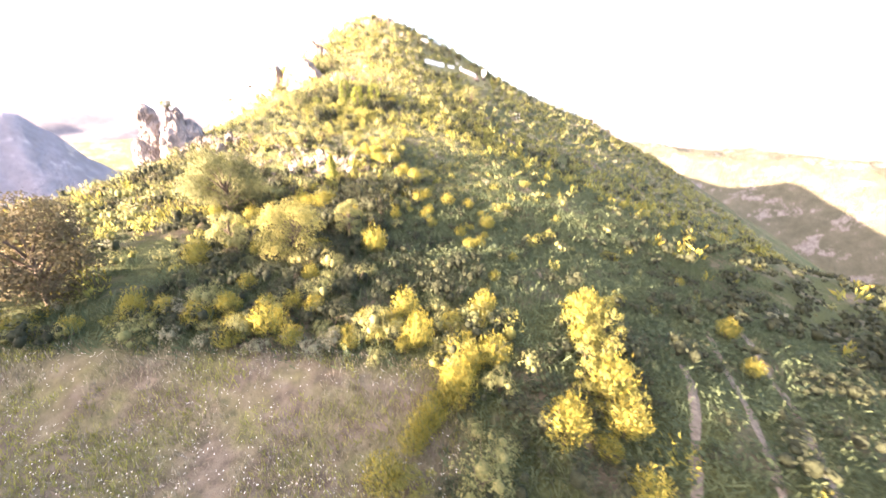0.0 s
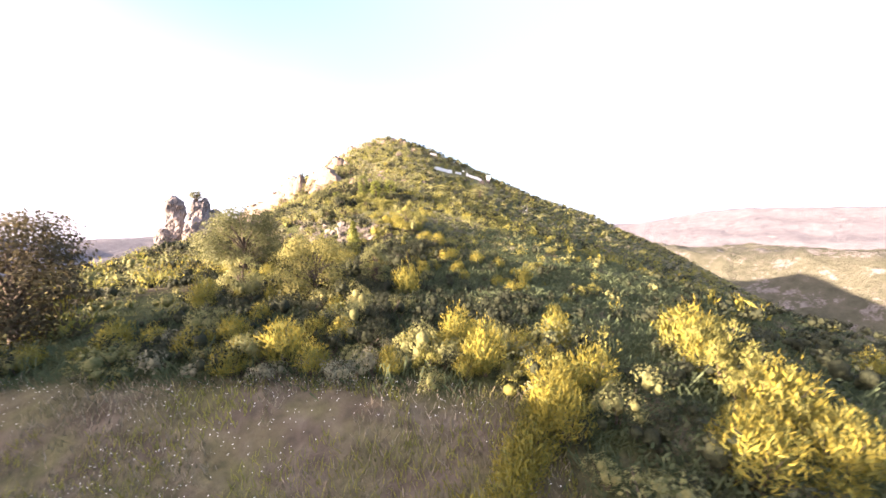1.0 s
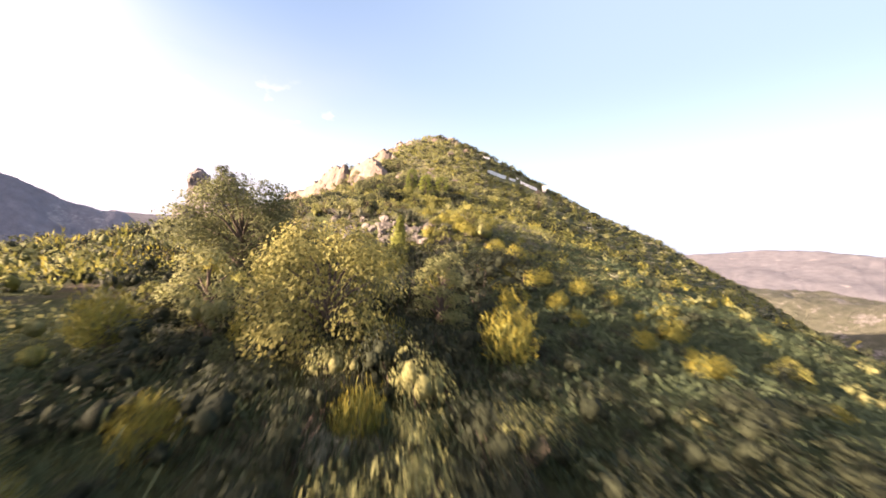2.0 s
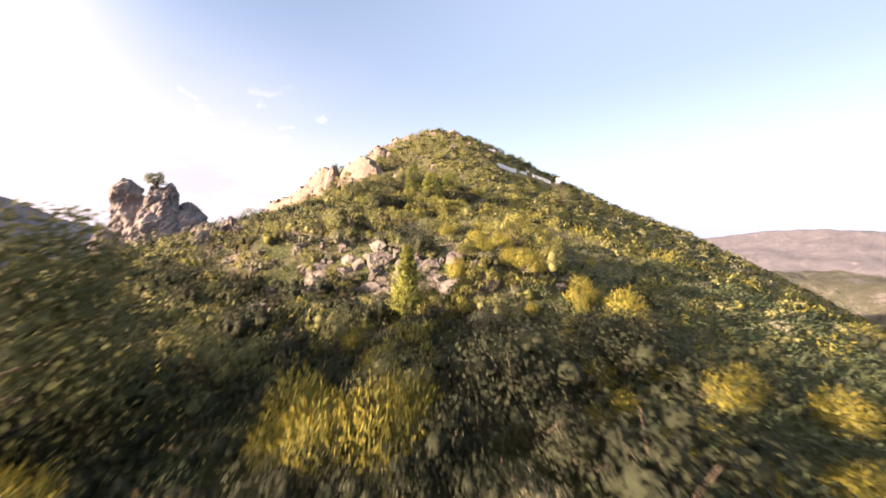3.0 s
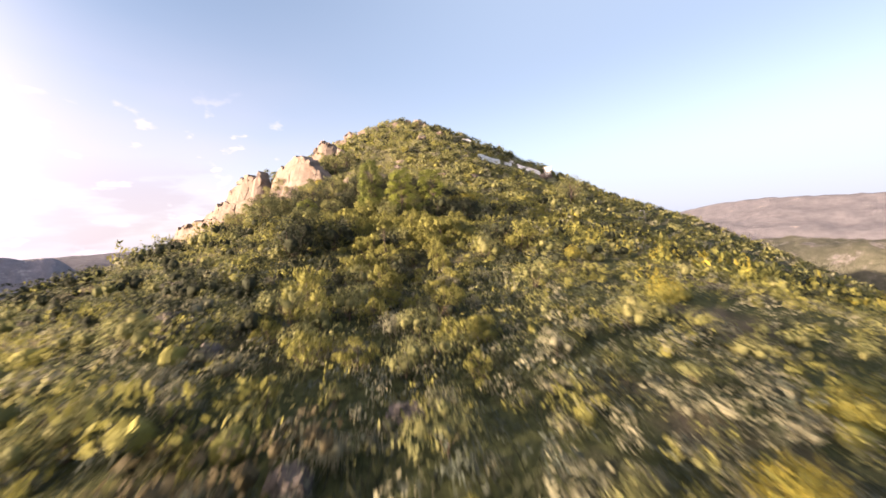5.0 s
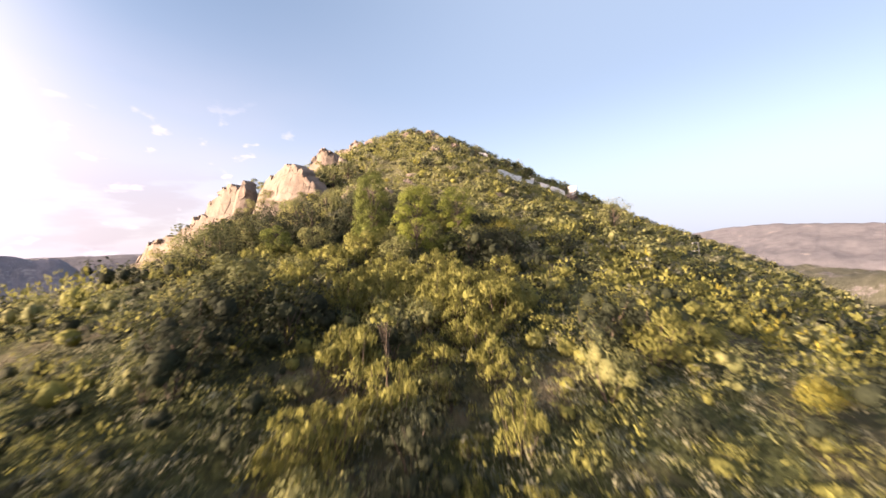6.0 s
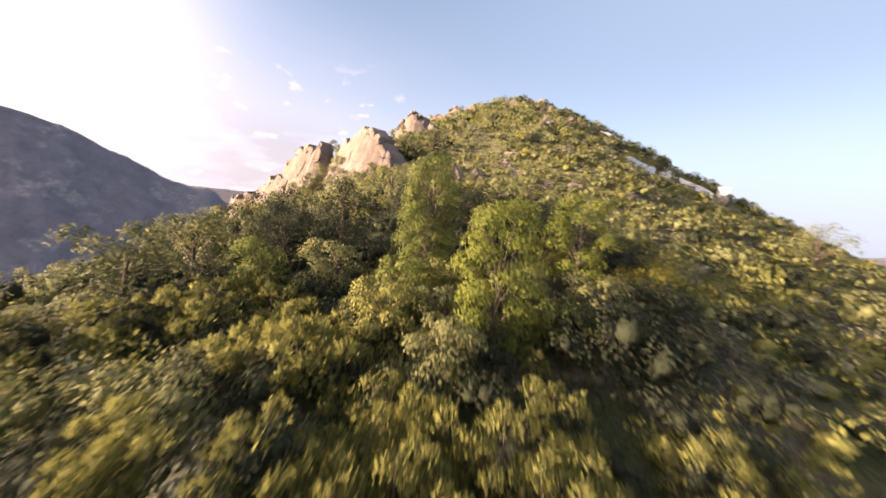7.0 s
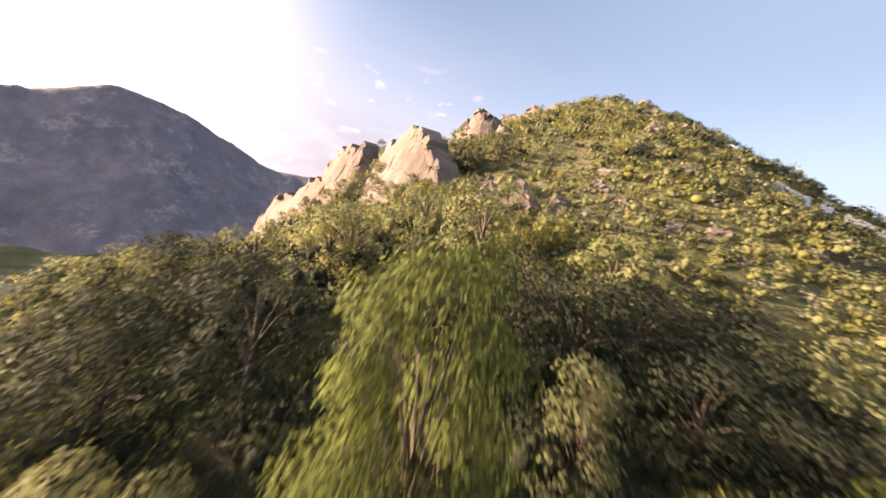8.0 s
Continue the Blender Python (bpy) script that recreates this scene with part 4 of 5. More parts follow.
TRAIL = ((-32, 57), (-25.6, 54.6), (-22, 52.9), (-19.6, 52.1), (-17.7, 51.2), (-16.8, 50.6), (-15.7, 49.9), (-14.2, 49.7), (-12.8, 50.0))
trail("path", TRAIL, 0.29, "narrow trodden footpath through low scrub")
TRACKS = (((13.0, 6), (16.0, 11), (19.6, 17.6), (22, 23)), ((11.3, 7), (14, 12), (16.8, 18), (18.5, 22)), ((9.0, 9), (11.5, 13), (13.5, 17)))
for k, line in enumerate(TRACKS):
    trail("dirt_track", line, 0.45, "bare reddish dirt track on the slope")


# ---------- white wall and hut on the far shoulder ----------
def white_material():
    k = Mat("white_paint")
    k.color(k.ramp(k.noise(1.2, 6), (0.3, (0.62, 0.61, 0.60)), (0.7, (0.80, 0.80, 0.79))))
    k.rough(0.7)
    k.bump(k.noise(9, 4), 0.3, 0.03)
    return k.m


MAT_WHITE = white_material()


def low_wall(points, height, thick, seed, label):
    pts = np.array(points, float)
    n = 40
    t = np.linspace(0, len(pts) - 1, n)
    x, y = (np.interp(t, np.arange(len(pts)), pts[:, k]) for k in (0, 1))
    d = unit(np.stack([np.gradient(x), np.gradient(y)], -1))
    z = ground_z(x, y)
    h = height * (0.9 + 0.35 * bumps(x, y, 4, 3, seed))
    rows = []
    for side, top in ((-1, 0), (-1, 0.92), (-0.7, 1), (0.7, 1), (1, 0.92), (1, 0)):
        rows.append(np.stack([x - d[:, 1] * thick * side / 2, y + d[:, 0] * thick * side / 2, z - 0.5 + (h + 0.5) * top], -1))
    ob = mesh_object("parapet_wall", np.concatenate(rows), grid_faces(n, 6), MAT_WHITE, smooth_faces=False)
    return tagged(ob, label, "wall", "white parapet walls")


WALL_LINE = ((-9.8, 141.3), (-6.2, 146.6), (-3.2, 150.4), (-1.6, 152.2), (0.7, 155.0), (3.0, 156.5), (6.6, 157.3), (9.8, 158.6))
low_wall(WALL_LINE[:3], 1.15, 0.5, 71, "long low white parapet wall along the slope")
low_wall(WALL_LINE[3:5], 0.9, 0.5, 75, "low white parapet wall along the slope")
low_wall(WALL_LINE[5:], 1.1, 0.5, 76, "long low white parapet wall along the slope")
low_wall(((1.2, 162.6), (4.0, 162.4)), 0.8, 0.5, 72, "short low white parapet wall among dark trees")
low_wall(((-13.2, 168), (-10, 169)), 0.7, 0.5, 74, "short low white parapet wall among dark trees")
make_rock("boulder", 9.6, 153.6, (1.6, 1.2, 1.3), 961, MAT_CRAG, "pale pinkish limestone boulder below the white wall", "rock", "scattered boulders", level=3, sink=0.3, rough=0.2)

hx, hy = 13.4, 163.6
hut = root("hut", hx, hy, float(ground_z(hx, hy)), "small plain white hut at the end of the white wall", "hut")
bm = bmesh.new()
bmesh.ops.create_cube(bm, size=1, matrix=Matrix.Diagonal((1.9, 1.7, 2.4, 1)))
bmesh.ops.bevel(bm, geom=bm.edges[:], offset=0.1, segments=2, affect="EDGES")
me = bpy.data.meshes.new("wall")
bm.to_mesh(me)
bm.free()
me.materials.append(MAT_WHITE)
body = new("wall", me)
body.parent, body.location = hut, (0, 0, 1.1)
bm = bmesh.new()
bmesh.ops.create_cube(bm, size=1, matrix=Matrix.Diagonal((2.2, 2.0, 0.16, 1)))
bmesh.ops.bevel(bm, geom=bm.edges[:], offset=0.06, segments=2, affect="EDGES")
me = bpy.data.meshes.new("roof")
bm.to_mesh(me)
bm.free()
me.materials.append(MAT_WHITE)
body = new("roof", me)
body.parent, body.location = hut, (0, 0, 2.38)

# ---------- trestle on the far right slope ----------
def metal_material():
    k = Mat("grey_metal")
    k.color(k.ramp(k.noise(6, 4), (0.3, (0.12, 0.125, 0.13)), (0.7, (0.22, 0.225, 0.23))))
    k.p.inputs["Metallic"].default_value = 0.6
    k.rough(0.5, 0.4)
    return k.m


MAT_METAL = metal_material()
trestle = root("metal_trestle", 22.1, 124.0, float(ground_z(22.1, 124.0)), "small pale grey metal trestle on the slope", "trestle")
for side in (-1, 1):
    part("leg", *tube([(side * 0.75, 0, -0.3), (side * 0.6, 0, 1.0), (side * 0.42, 0, 2.2)], (0.06, 0.055, 0.05)), MAT_METAL, trestle)
part("crossbar", *tube([(-0.45, 0, 2.15), (0, 0, 2.17), (0.45, 0, 2.15)], (0.05, 0.05, 0.05)), MAT_METAL, trestle)
part("lower_bar", *tube([(-0.7, 0.02, 0.75), (0, 0.02, 0.72), (0.7, 0.02, 0.7)], (0.035, 0.035, 0.035)), MAT_WHITE, trestle, "white lower bar")

# ---------- trees ----------
OAK_LABEL = "dense round evergreen oak on the scrubby hillside"
make_tree("oak_tree", -11.9, 25.0, "rounded pale green oak above the meadow hedge", 4.1, 2.5, 301, MAT_PALE, leaves=13000, size=0.11, lobes=26, bare=0.1)
make_tree("oak_tree", -8.8, 29.2, "narrow sunlit green tree beside a rounded oak", 3.5, 1.3, 302, MAT_MAQUIS, leaves=5000, size=0.10, lobes=14, bare=0.1)
make_tree("oak_tree", -18.2, 27.2, "small olive green tree beside a rounded oak", 2.9, 1.6, 303, MAT_MAQUIS, leaves=2600, size=0.12, lobes=11, bare=0.1)
make_tree("oak_tree", -22.3, 34.3, "large dark evergreen oak with an open crown", 5.8, 3.8, 304, MAT_OAK, leaves=16000, size=0.15, lobes=24, trunk=0.2)
make_tree("oak_tree", -24.0, 18.4, "dark brownish oak at the meadow's edge", 6.0, 3.1, 305, MAT_RUSTY, leaves=16000, size=0.16, lobes=28, trunk=0.2, bare=0.08)
make_pine("pine_tree", -14.7, 43.9, "slender young bright green pine below the rock band", 3.7, 0.95, 306, tufts=2600)
make_tree("oak_tree", -20.0, 49.6, "dense dark green bush above the rock band", 2.3, 1.1, 307, MAT_OAK, leaves=1500, lobes=9, bare=0.1)
make_tree("oak_tree", -25.3, 73.0, "dense dark rounded oak on the spur", 2.5, 1.5, 308, MAT_OAK, leaves=4500, size=0.12, lobes=18, bare=0.08, trunk=0.08)
make_tree("oak_tree", -34.0, 83.6, OAK_LABEL, 3.2, 1.9, 321, MAT_OAK, leaves=2600, size=0.14, bare=0.06, trunk=0.08)
make_tree("oak_tree", -32.4, 80.2, OAK_LABEL, 2.9, 1.8, 322, MAT_OAK, leaves=2600, size=0.14, bare=0.06, trunk=0.08)
make_tree("oak_tree", -34.2, 87.4, OAK_LABEL, 3.0, 1.9, 323, MAT_OAK, leaves=2600, size=0.14, bare=0.06, trunk=0.08)
make_tree("oak_tree", -28.5, 97.5, OAK_LABEL, 4.0, 2.2, 309, MAT_MAQUIS, bare=0.12)
make_tree("oak_tree", -23.0, 97.0, "bright green young oak among yellow shrubs", 3.4, 1.6, 310, MAT_MAQUIS, bare=0.1)
make_tree("oak_tree", -20.7, 83.2, "feathery yellow-green young tree rising above dark scrub", 5.1, 1.35, 311, MAT_YOUNG, leaves=12000, size=0.11, trunk=0.06, lobes=30, bare=0.1, slim=0.3, upright=0.6)
make_tree("oak_tree", -18.2, 89.2, "bright yellow-green young tree among heath shrubs", 4.3, 1.5, 319, MAT_YOUNG, leaves=8000, size=0.1, trunk=0.06, lobes=20, bare=0.1, slim=0.4, upright=0.3)
make_tree("oak_tree", -24.4, 86.8, "tall feathery yellow-green tree rising above the scrub", 5.9, 1.4, 312, MAT_FEATHER, leaves=17000, size=0.1, lobes=46, trunk=0.07, bare=0.06, slim=0.3, upright=0.6)
make_tree("oak_tree", -22.7, 89.9, "slim olive green young tree in tall scrub", 3.1, 0.8, 318, MAT_OAK, leaves=3600, size=0.085, lobes=34, trunk=0.05, bare=0.1)
make_tree("young_tree", -19.8, 70.5, "thin young tree with a small tuft on a bare stem", 2.7, 0.42, 320, MAT_HEATH, leaves=420, size=0.09, lobes=6, trunk=0.03, bare=0.72)
make_tree("oak_tree", -31.4, 56.8, "small dark oak on the rocky skyline", 2.3, 1.5, 325, MAT_OAK, leaves=1600, size=0.12, lobes=10, bare=0.1)
# from the eleventh on, shade is put into the bushes' leaf colour
for i, (x, y, h) in enumerate(((-29.6, 83.0, 3.8), (-27.8, 84.8, 3.6), (-23.7, 82.0, 3.7), (-22.3, 83.3, 3.4), (-24.2, 84.2, 3.8), (-21.6, 81.2, 3.2), (-22.8, 85.4, 3.4), (-20.2, 86.8, 3.0), (-18.6, 84.9, 2.6), (-17.4, 87.6, 2.8), (-26.6, 89.8, 3.6), (-27.4, 92.0, 3.2), (-25.0, 91.6, 3.2), (-25.2, 94.6, 2.8), (-23.4, 92.8, 3.2), (-22.0, 94.6, 2.8), (-20.6, 92.4, 2.6), (-19.6, 94.6, 2.4), (-21.2, 97.0, 2.4), (-18.4, 92.6, 2.2), (-31.4, 86.0, 3.4), (-33.2, 88.6, 3.4), (-35.6, 87.0, 3.2), (-29.6, 88.0, 3.8), (-36.4, 89.6, 3.2))):
    make_tree("oak_tree", x, y, "dense evergreen oak bush in tall scrub, darkened for shade" if i > 9 else "dense olive green oak bush in tall scrub", h if i > 9 else 0.66 * h, 1.7 if i > 9 else 1.25, 340 + i, MAT_DARK if i > 9 else (MAT_FEATHER, MAT_MAQUIS, MAT_HEATH, MAT_OAK)[i % 4], leaves=4000, size=0.1, lobes=16, bare=0.04, trunk=0.07, group="oak bushes of the spur")
for i, (x, y, h) in enumerate(((-39.4, 108.0, 1.7), (-42.0, 108.8, 1.5), (-44.2, 109.6, 1.8), (-48.6, 111.0, 3.0), (-50.4, 111.2, 2.3), (-53.0, 111.6, 2.0), (-57.2, 112.6, 1.9), (-60.6, 113.2, 1.8), (-48.6, 115.0, 3.2), (-50.0, 116.6, 3.6), (-64.2, 114.6, 1.8), (-68.0, 115.6, 1.7), (-52.5, 119.0, 4.2), (-40.0, 116.0, 4.0), (-38.6, 114.6, 3.4))):
    make_tree("oak_tree", x, y, "olive green oak bush at the foot of the crags", h, 1.5, 360 + i, MAT_MAQUIS if i % 2 else MAT_OAK, leaves=1500, size=0.15, lobes=10, bare=0.05, trunk=0.07, group="oak bushes below the crags")
make_tree("oak_tree", -46.5, 112.0, "small green tree below the limestone slab", 3.4, 1.6, 313, MAT_MAQUIS, leaves=1500)
make_tree("oak_tree", -37.5, 113.5, "dark green tree beside the limestone slab", 3.4, 1.5, 314, MAT_OAK, leaves=1500)
make_tree("oak_tree", -36.5, 117.5, "dark green tree beside the limestone slab", 3.0, 1.7, 315, MAT_OAK, leaves=1500)
make_tree("oak_tree", 6.0, 118.0, "sunlit olive oak on the shoulder's skyline", 5.0, 3.0, 316, MAT_MAQUIS, leaves=2200)
make_tree("pine_tree", -48.0, 60.0, "small wind-bent pine on the limestone pillar", 2.5, 1.1, 317, MAT_OAK, leaves=1500, size=0.12, bare=0.55).location = (-46.9, 61.4, 16.5)
# unseen row of oaks, added only to throw shade over the meadow
for i in range(44):
    if i % 22 < 3:
        continue
    x, y = -42 + 1.5 * (i % 22) - 2.6 * (i // 22), 9.8 - 1.36 * (i % 22) - 1.2 * (i // 22)
    make_tree("oak_tree", x, y, "unseen evergreen oak added behind the meadow to cast shade", 7.6 + 0.6 * (i % 3), 3.5, 700 + i, MAT_OAK, leaves=1500, size=0.6, lobes=14, bare=0.02, group="oaks behind the meadow")
rng = np.random.default_rng(77)
for i in range(64):
    k = rng.random()
    x, y = -30 + 60 * k + 6 * rng.normal(), 178 - 10 * rng.random() - 8 * k + 4 * rng.normal()
    make_tree("oak_tree", x, y, "small dark evergreen oak on the upper slope", 1.3 + 0.9 * rng.random(), 1.1 + 0.6 * rng.random(), 400 + i, MAT_OAK, leaves=520, size=0.22, lobes=9, bare=0.02, group="trees of the upper slope")
for i in range(34):
    x = -33 - 24 * rng.random()
    y = np.interp(x, (-57, -47, -33), (83, 86, 96)) + rng.normal() * 3
    make_tree("oak_tree", x, y, "olive green oak on the ridge's edge", 2.2 + 1.2 * rng.random(), 1.3 + 0.6 * rng.random(), 500 + i, MAT_MAQUIS if i % 3 else MAT_PALE, leaves=1300, size=0.12, lobes=9, bare=0.1, group="trees of the ridge edge")

# ---------- scrub ----------
MAIN = np.array(((-3, 8), (-8, 20), (-12, 32), (-15, 44), (-18, 62), (-20, 75), (-24, 90), (-26, 100)), float)


def off_line(x, y):
    """Plan distance from the middle line of the spur."""
    best = np.full(np.shape(x), 1e9)
    for a, b in zip(MAIN[:-1], MAIN[1:]):
        d = b - a
        t = np.clip(((x - a[0]) * d[0] + (y - a[1]) * d[1]) / (d @ d), 0, 1)
        best = np.minimum(best, np.hypot(x - a[0] - t * d[0], y - a[1] - t * d[1]))
    return best


def clear_of(x, y):
    """Where scrub may grow: off the meadow, the paths and the crags."""
    ok = ~((x > -34) & (x < 0.0) & (y < 14.5) & (y > -12))
    for line, w in ((TRAIL, 0.38), *((t, 0.35) for t in TRACKS)):
        pts = np.array(line, float)
        for a, b in zip(pts[:-1], pts[1:]):
            d = b - a
            t = np.clip(((x - a[0]) * d[0] + (y - a[1]) * d[1]) / (d @ d), 0, 1)
            ok &= np.hypot(x - a[0] - t * d[0], y - a[1] - t * d[1]) > w
    ok &= ~((np.abs(y + 0.2 * (x + 17) - 47.6) < 0.3) & (x > -20.5) & (x < -12))
    pts = np.array(WALL_LINE)
    side = np.interp(y, pts[:, 1], pts[:, 0])
    ok &= ~((y > 138) & (y < 160) & (x > side - 1.0) & (x < side + 5.2))
    ok &= ~((x > 6) & (x < 17) & (y > 146) & (y < 169) & (np.abs(x - 13.4 + 0.33 * (163.6 - y)) < 2.2))
    return ok


def scatter(cell, seed, x0=-100, x1=150, y0=-10, y1=205):
    r = np.random.default_rng(seed)
    gx, gy = np.meshgrid(np.arange(x0, x1, cell), np.arange(y0, y1, cell))
    x = (gx + r.random(gx.shape) * cell * 0.95).ravel()
    y = (gy + r.random(gy.shape) * cell * 0.95).ravel()
    return x, y, r.random((6, x.size))


def species(x, y, u):
    """0 maquis, 1 grey shrub, 2 heath, 3 blooming broom, 4 mastic darkened for shade."""
    patch = bumps(x, y, 12, 3, 81)
    heath = np.interp(y, (0, 40, 58, 66, 100, 112, 200), (0.05, 0.08, 0.32, 0.66, 0.56, 0.25, 0.15))
    s = np.where(u[0] < np.clip(heath + 0.35 * patch, 0.02, 0.8), 2, 0)
    s = np.where((s == 0) & (u[1] < np.where(y > 105, 0.32, 0.22)), 1, s)
    s = np.where((s != 1) & (u[1] > np.interp(y, (0, 42, 50, 60), (0.86, 0.86, 0.97, 0.985))), 3, s)
    s = np.where((x > -9) & (y > 43) & (y < 78) & (u[3] < 0.26), 3, s)
    dark = np.interp(y, (0, 20, 45, 58, 66, 78, 84, 92, 97, 200), (0.5, 0.5, 0.35, 0.15, 0.1, 0.1, 0.4, 0.4, 0.16, 0.22))
    s = np.where((s == 0) & (u[0] > 1 - dark), 4, s)
    s = np.where((y > 50) & (y < 70) & (x > -14) & (u[2] < 0.5), np.where(u[2] < 0.3, 2, 4), s)
    # stretches that lie in shade get the shade-darkened kind 4
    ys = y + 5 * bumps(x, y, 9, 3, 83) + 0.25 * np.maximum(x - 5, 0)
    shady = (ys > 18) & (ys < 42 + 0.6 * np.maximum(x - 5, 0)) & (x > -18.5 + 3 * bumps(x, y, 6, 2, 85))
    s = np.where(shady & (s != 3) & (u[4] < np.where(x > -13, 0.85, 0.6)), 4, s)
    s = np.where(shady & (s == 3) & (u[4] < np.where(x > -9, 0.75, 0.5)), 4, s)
    s = np.where((y > 39) & (y < 47) & (x < -17 + 2 * patch) & (x > -40) & (u[4] < 0.75), 4, s)
    s = np.where((y + 3 * patch > 80) & (y < 98.5) & (x < -15) & (u[4] < np.where((x < -21) | (y < 90), 0.85, 0.75)), 4, s)
    s = np.where((y > 60) & (y < 79) & (x < -22.5 + 1.5 * patch) & (u[4] < 0.6), 4, s)
    s = np.where((y < 20) & (x > 2.5) & (s != 3) & (u[4] < 0.9), 4, s)
    s = np.where((y > 27) & (y < 39) & (x <= -13) & (x > -26) & (s != 3) & (u[4] < 0.75), 4, s)
    return np.where((y > 48) & (y < 58) & (x < -9) & (x > -34), np.where(u[1] < 0.55, 1, np.where(u[1] < 0.75, 2, 0)), s)


KINDS = (("maquis_shrub", "dense olive green maquis shrub", "shrub", "green shrubs of the spur", "maquis", MAT_MAQUIS),
         ("grey_shrub", "low grey-green aromatic shrub", "shrub", "grey shrubs of the spur", "grey", MAT_GREY),
         ("heath_shrub", "tree heath with olive yellow feathery plumes on bare stems", "shrub", "heaths of the spur", "heath", MAT_HEATH),
         ("broom_bush", "upright broom bush covered in yellow flowers", "broom bush", "flowering brooms of the spur", "broom", MAT_BROOM),
         ("shade_toned_mastic", "dark green spreading mastic shrub, leaf colour deepened for shade", "shrub", "dark shrubs of the spur", "maquis", MAT_DARK))
PROTO = [[], [], [], [], []]
COUNT = [0, 0, 0, 0, 0]


def plant(k, x, y, scale, turn, squash=1.0, sink=0.05):
    """Sets out one bush of kind k: the first few of each kind are built, the rest copied."""
    name, label, cat, group, kind, mat = KINDS[k]
    m = Matrix.LocRotScale((x, y, float(ground_z(x, y)) - sink), Euler((0, 0, turn)), (scale, scale, scale * squash))
    if len(PROTO[k]) < 5:
        ob = make_bush(name, label, cat, group, kind, mat, 600 + 10 * k + len(PROTO[k]))
        ob.matrix_basis = m
        PROTO[k].append(ob)
    else:
        ob = copy_thing(PROTO[k][int(turn * 1000) % 5], Matrix.LocRotScale(m.translation, Euler((0, 0, turn)), None))
        ob.scale = (scale, scale, scale * squash)
    COUNT[k] += 1
    return ob


def hedge(points, step, pattern, size, seed, wide=0.6):
    """A loose row of bushes along a line; pattern: the kinds in turn."""
    r = np.random.default_rng(seed)
    pts = np.array(points, float)
    seg = np.hypot(*np.diff(pts, axis=0).T)
    at = np.concatenate([[0], np.cumsum(seg)])
    for n, s in enumerate(np.arange(0, at[-1], step)):
        x, y = (float(np.interp(s, at, pts[:, k]) + r.normal() * wide * 0.5) for k in (0, 1))
        plant(pattern[n % len(pattern)], x, y, size * (0.75 + 0.5 * r.random()), r.random() * 6.28)


# the hedge along the meadow's far edge and down its open side
hedge(((-24, 15.0), (-16, 16.4), (-9, 15.8), (-4, 15.9), (0.5, 15.4)), 0.85, (2, 3, 0, 2, 4, 3, 0), 0.72, 1)
hedge(((-18, 17.6), (-11, 17.6), (-3, 17.4), (2, 17.4)), 0.9, (3, 0, 3, 4), 0.75, 2)
hedge(((1.6, 15.8), (0.2, 13.2), (-1.2, 10.8), (-1.9, 8.6)), 0.75, (3, 2, 3, 3), 1.0, 3)
hedge(((8.8, 19.6), (8.2, 17), (7.4, 14.6), (7.2, 11.6)), 0.8, (2, 3, 2), 1.45, 4)
# brooms and heaths that stand out on the slope: kind, size, places
for k, size, places in ((3, 1.0, ((18.2, 17.6), (19.5, 21.5), (1.7, 29.1), (2.6, 29.6), (24.4, 34), (-15.6, 37.2), (-14.4, 39.0), (-13.4, 37.2), (-14.2, 36.0), (-12.9, 35.2), (-4.4, 45.4))),
                        (3, 0.75, ((-4.4, 37.0), (-6.1, 37.6), (-7.9, 38.1), (-2.3, 37.0), (-2.8, 36.2), (-1.9, 34.1), (1.0, 32.6), (-15.9, 35.6), (-11.8, 54.2))),
                        (3, 0.5, ((-9.4, 40.7), (-5.7, 40.3), (3.4, 33.0), (2.2, 35.2), (6.0, 36.5))),
                        (3, 1.25, ((-16.0, 90.5), (-15.0, 90.9), (-14.2, 91.4))), (3, 0.8, ((-6.2, 47.4), (-5.0, 46.6), (-8.6, 46.6), (-6.5, 45.3))),
                        (2, 1.2, ((10.9, 37), (9.5, 36), (17.2, 36), (12.2, 23), (8.0, 33), (5.5, 41.0), (6.8, 42.0), (-13.6, 53.2), (-10.9, 52.4), (-21.6, 78.8))),
                        (2, 1.5, ((-19.6, 28.4), (-20.4, 26.9), (-18.8, 30.5), (-12.2, 45.0), (-11.4, 45.8), (-7.7, 48.8), (-9.4, 51.6), (-7.7, 51.4), (-11.6, 72.8), (-19.8, 89.9))),
                        # the kind 4 shrubs also deepen the shade by their dark colour
                        (0, 1.9, ((-24.2, 93.4), (-17.3, 96.0))), (4, 2.0, ((-21.6, 92.4), (-17.2, 91.4), (-15.6, 92.6), (-16.4, 86.2), (-15.4, 84.8), (-17.2, 84.6), (-14.4, 86.0), (-15.8, 88.8), (-8.9, 31.6), (-7.0, 31.4), (-10.8, 31.0), (-8.6, 36.4), (-7.2, 35.6), (-11.2, 36.9), (-12.0, 36.0), (-10.2, 38.5), (-11.6, 38.6))),
                        (4, 1.55, ((-9.4, 37.2), (-9.0, 39.6), (-6.2, 40.4), (-7.2, 41.4), (-4.6, 40.0), (-5.4, 42.2), (-24.5, 71.0), (-25.9, 71.6), (-23.6, 72.6), (-24.8, 69.4), (-12.4, 74.4), (-13.5, 73.0), (-11.0, 73.6), (-15.9, 88.4), (-14.8, 87.2), (-14.4, 89.2)))):
    for x, y in places:
        plant(k, x, y, size * (0.9 + 0.2 * math.sin(7.3 * x + y)), (x * 7.3 + y * 3.1) % 6.28)

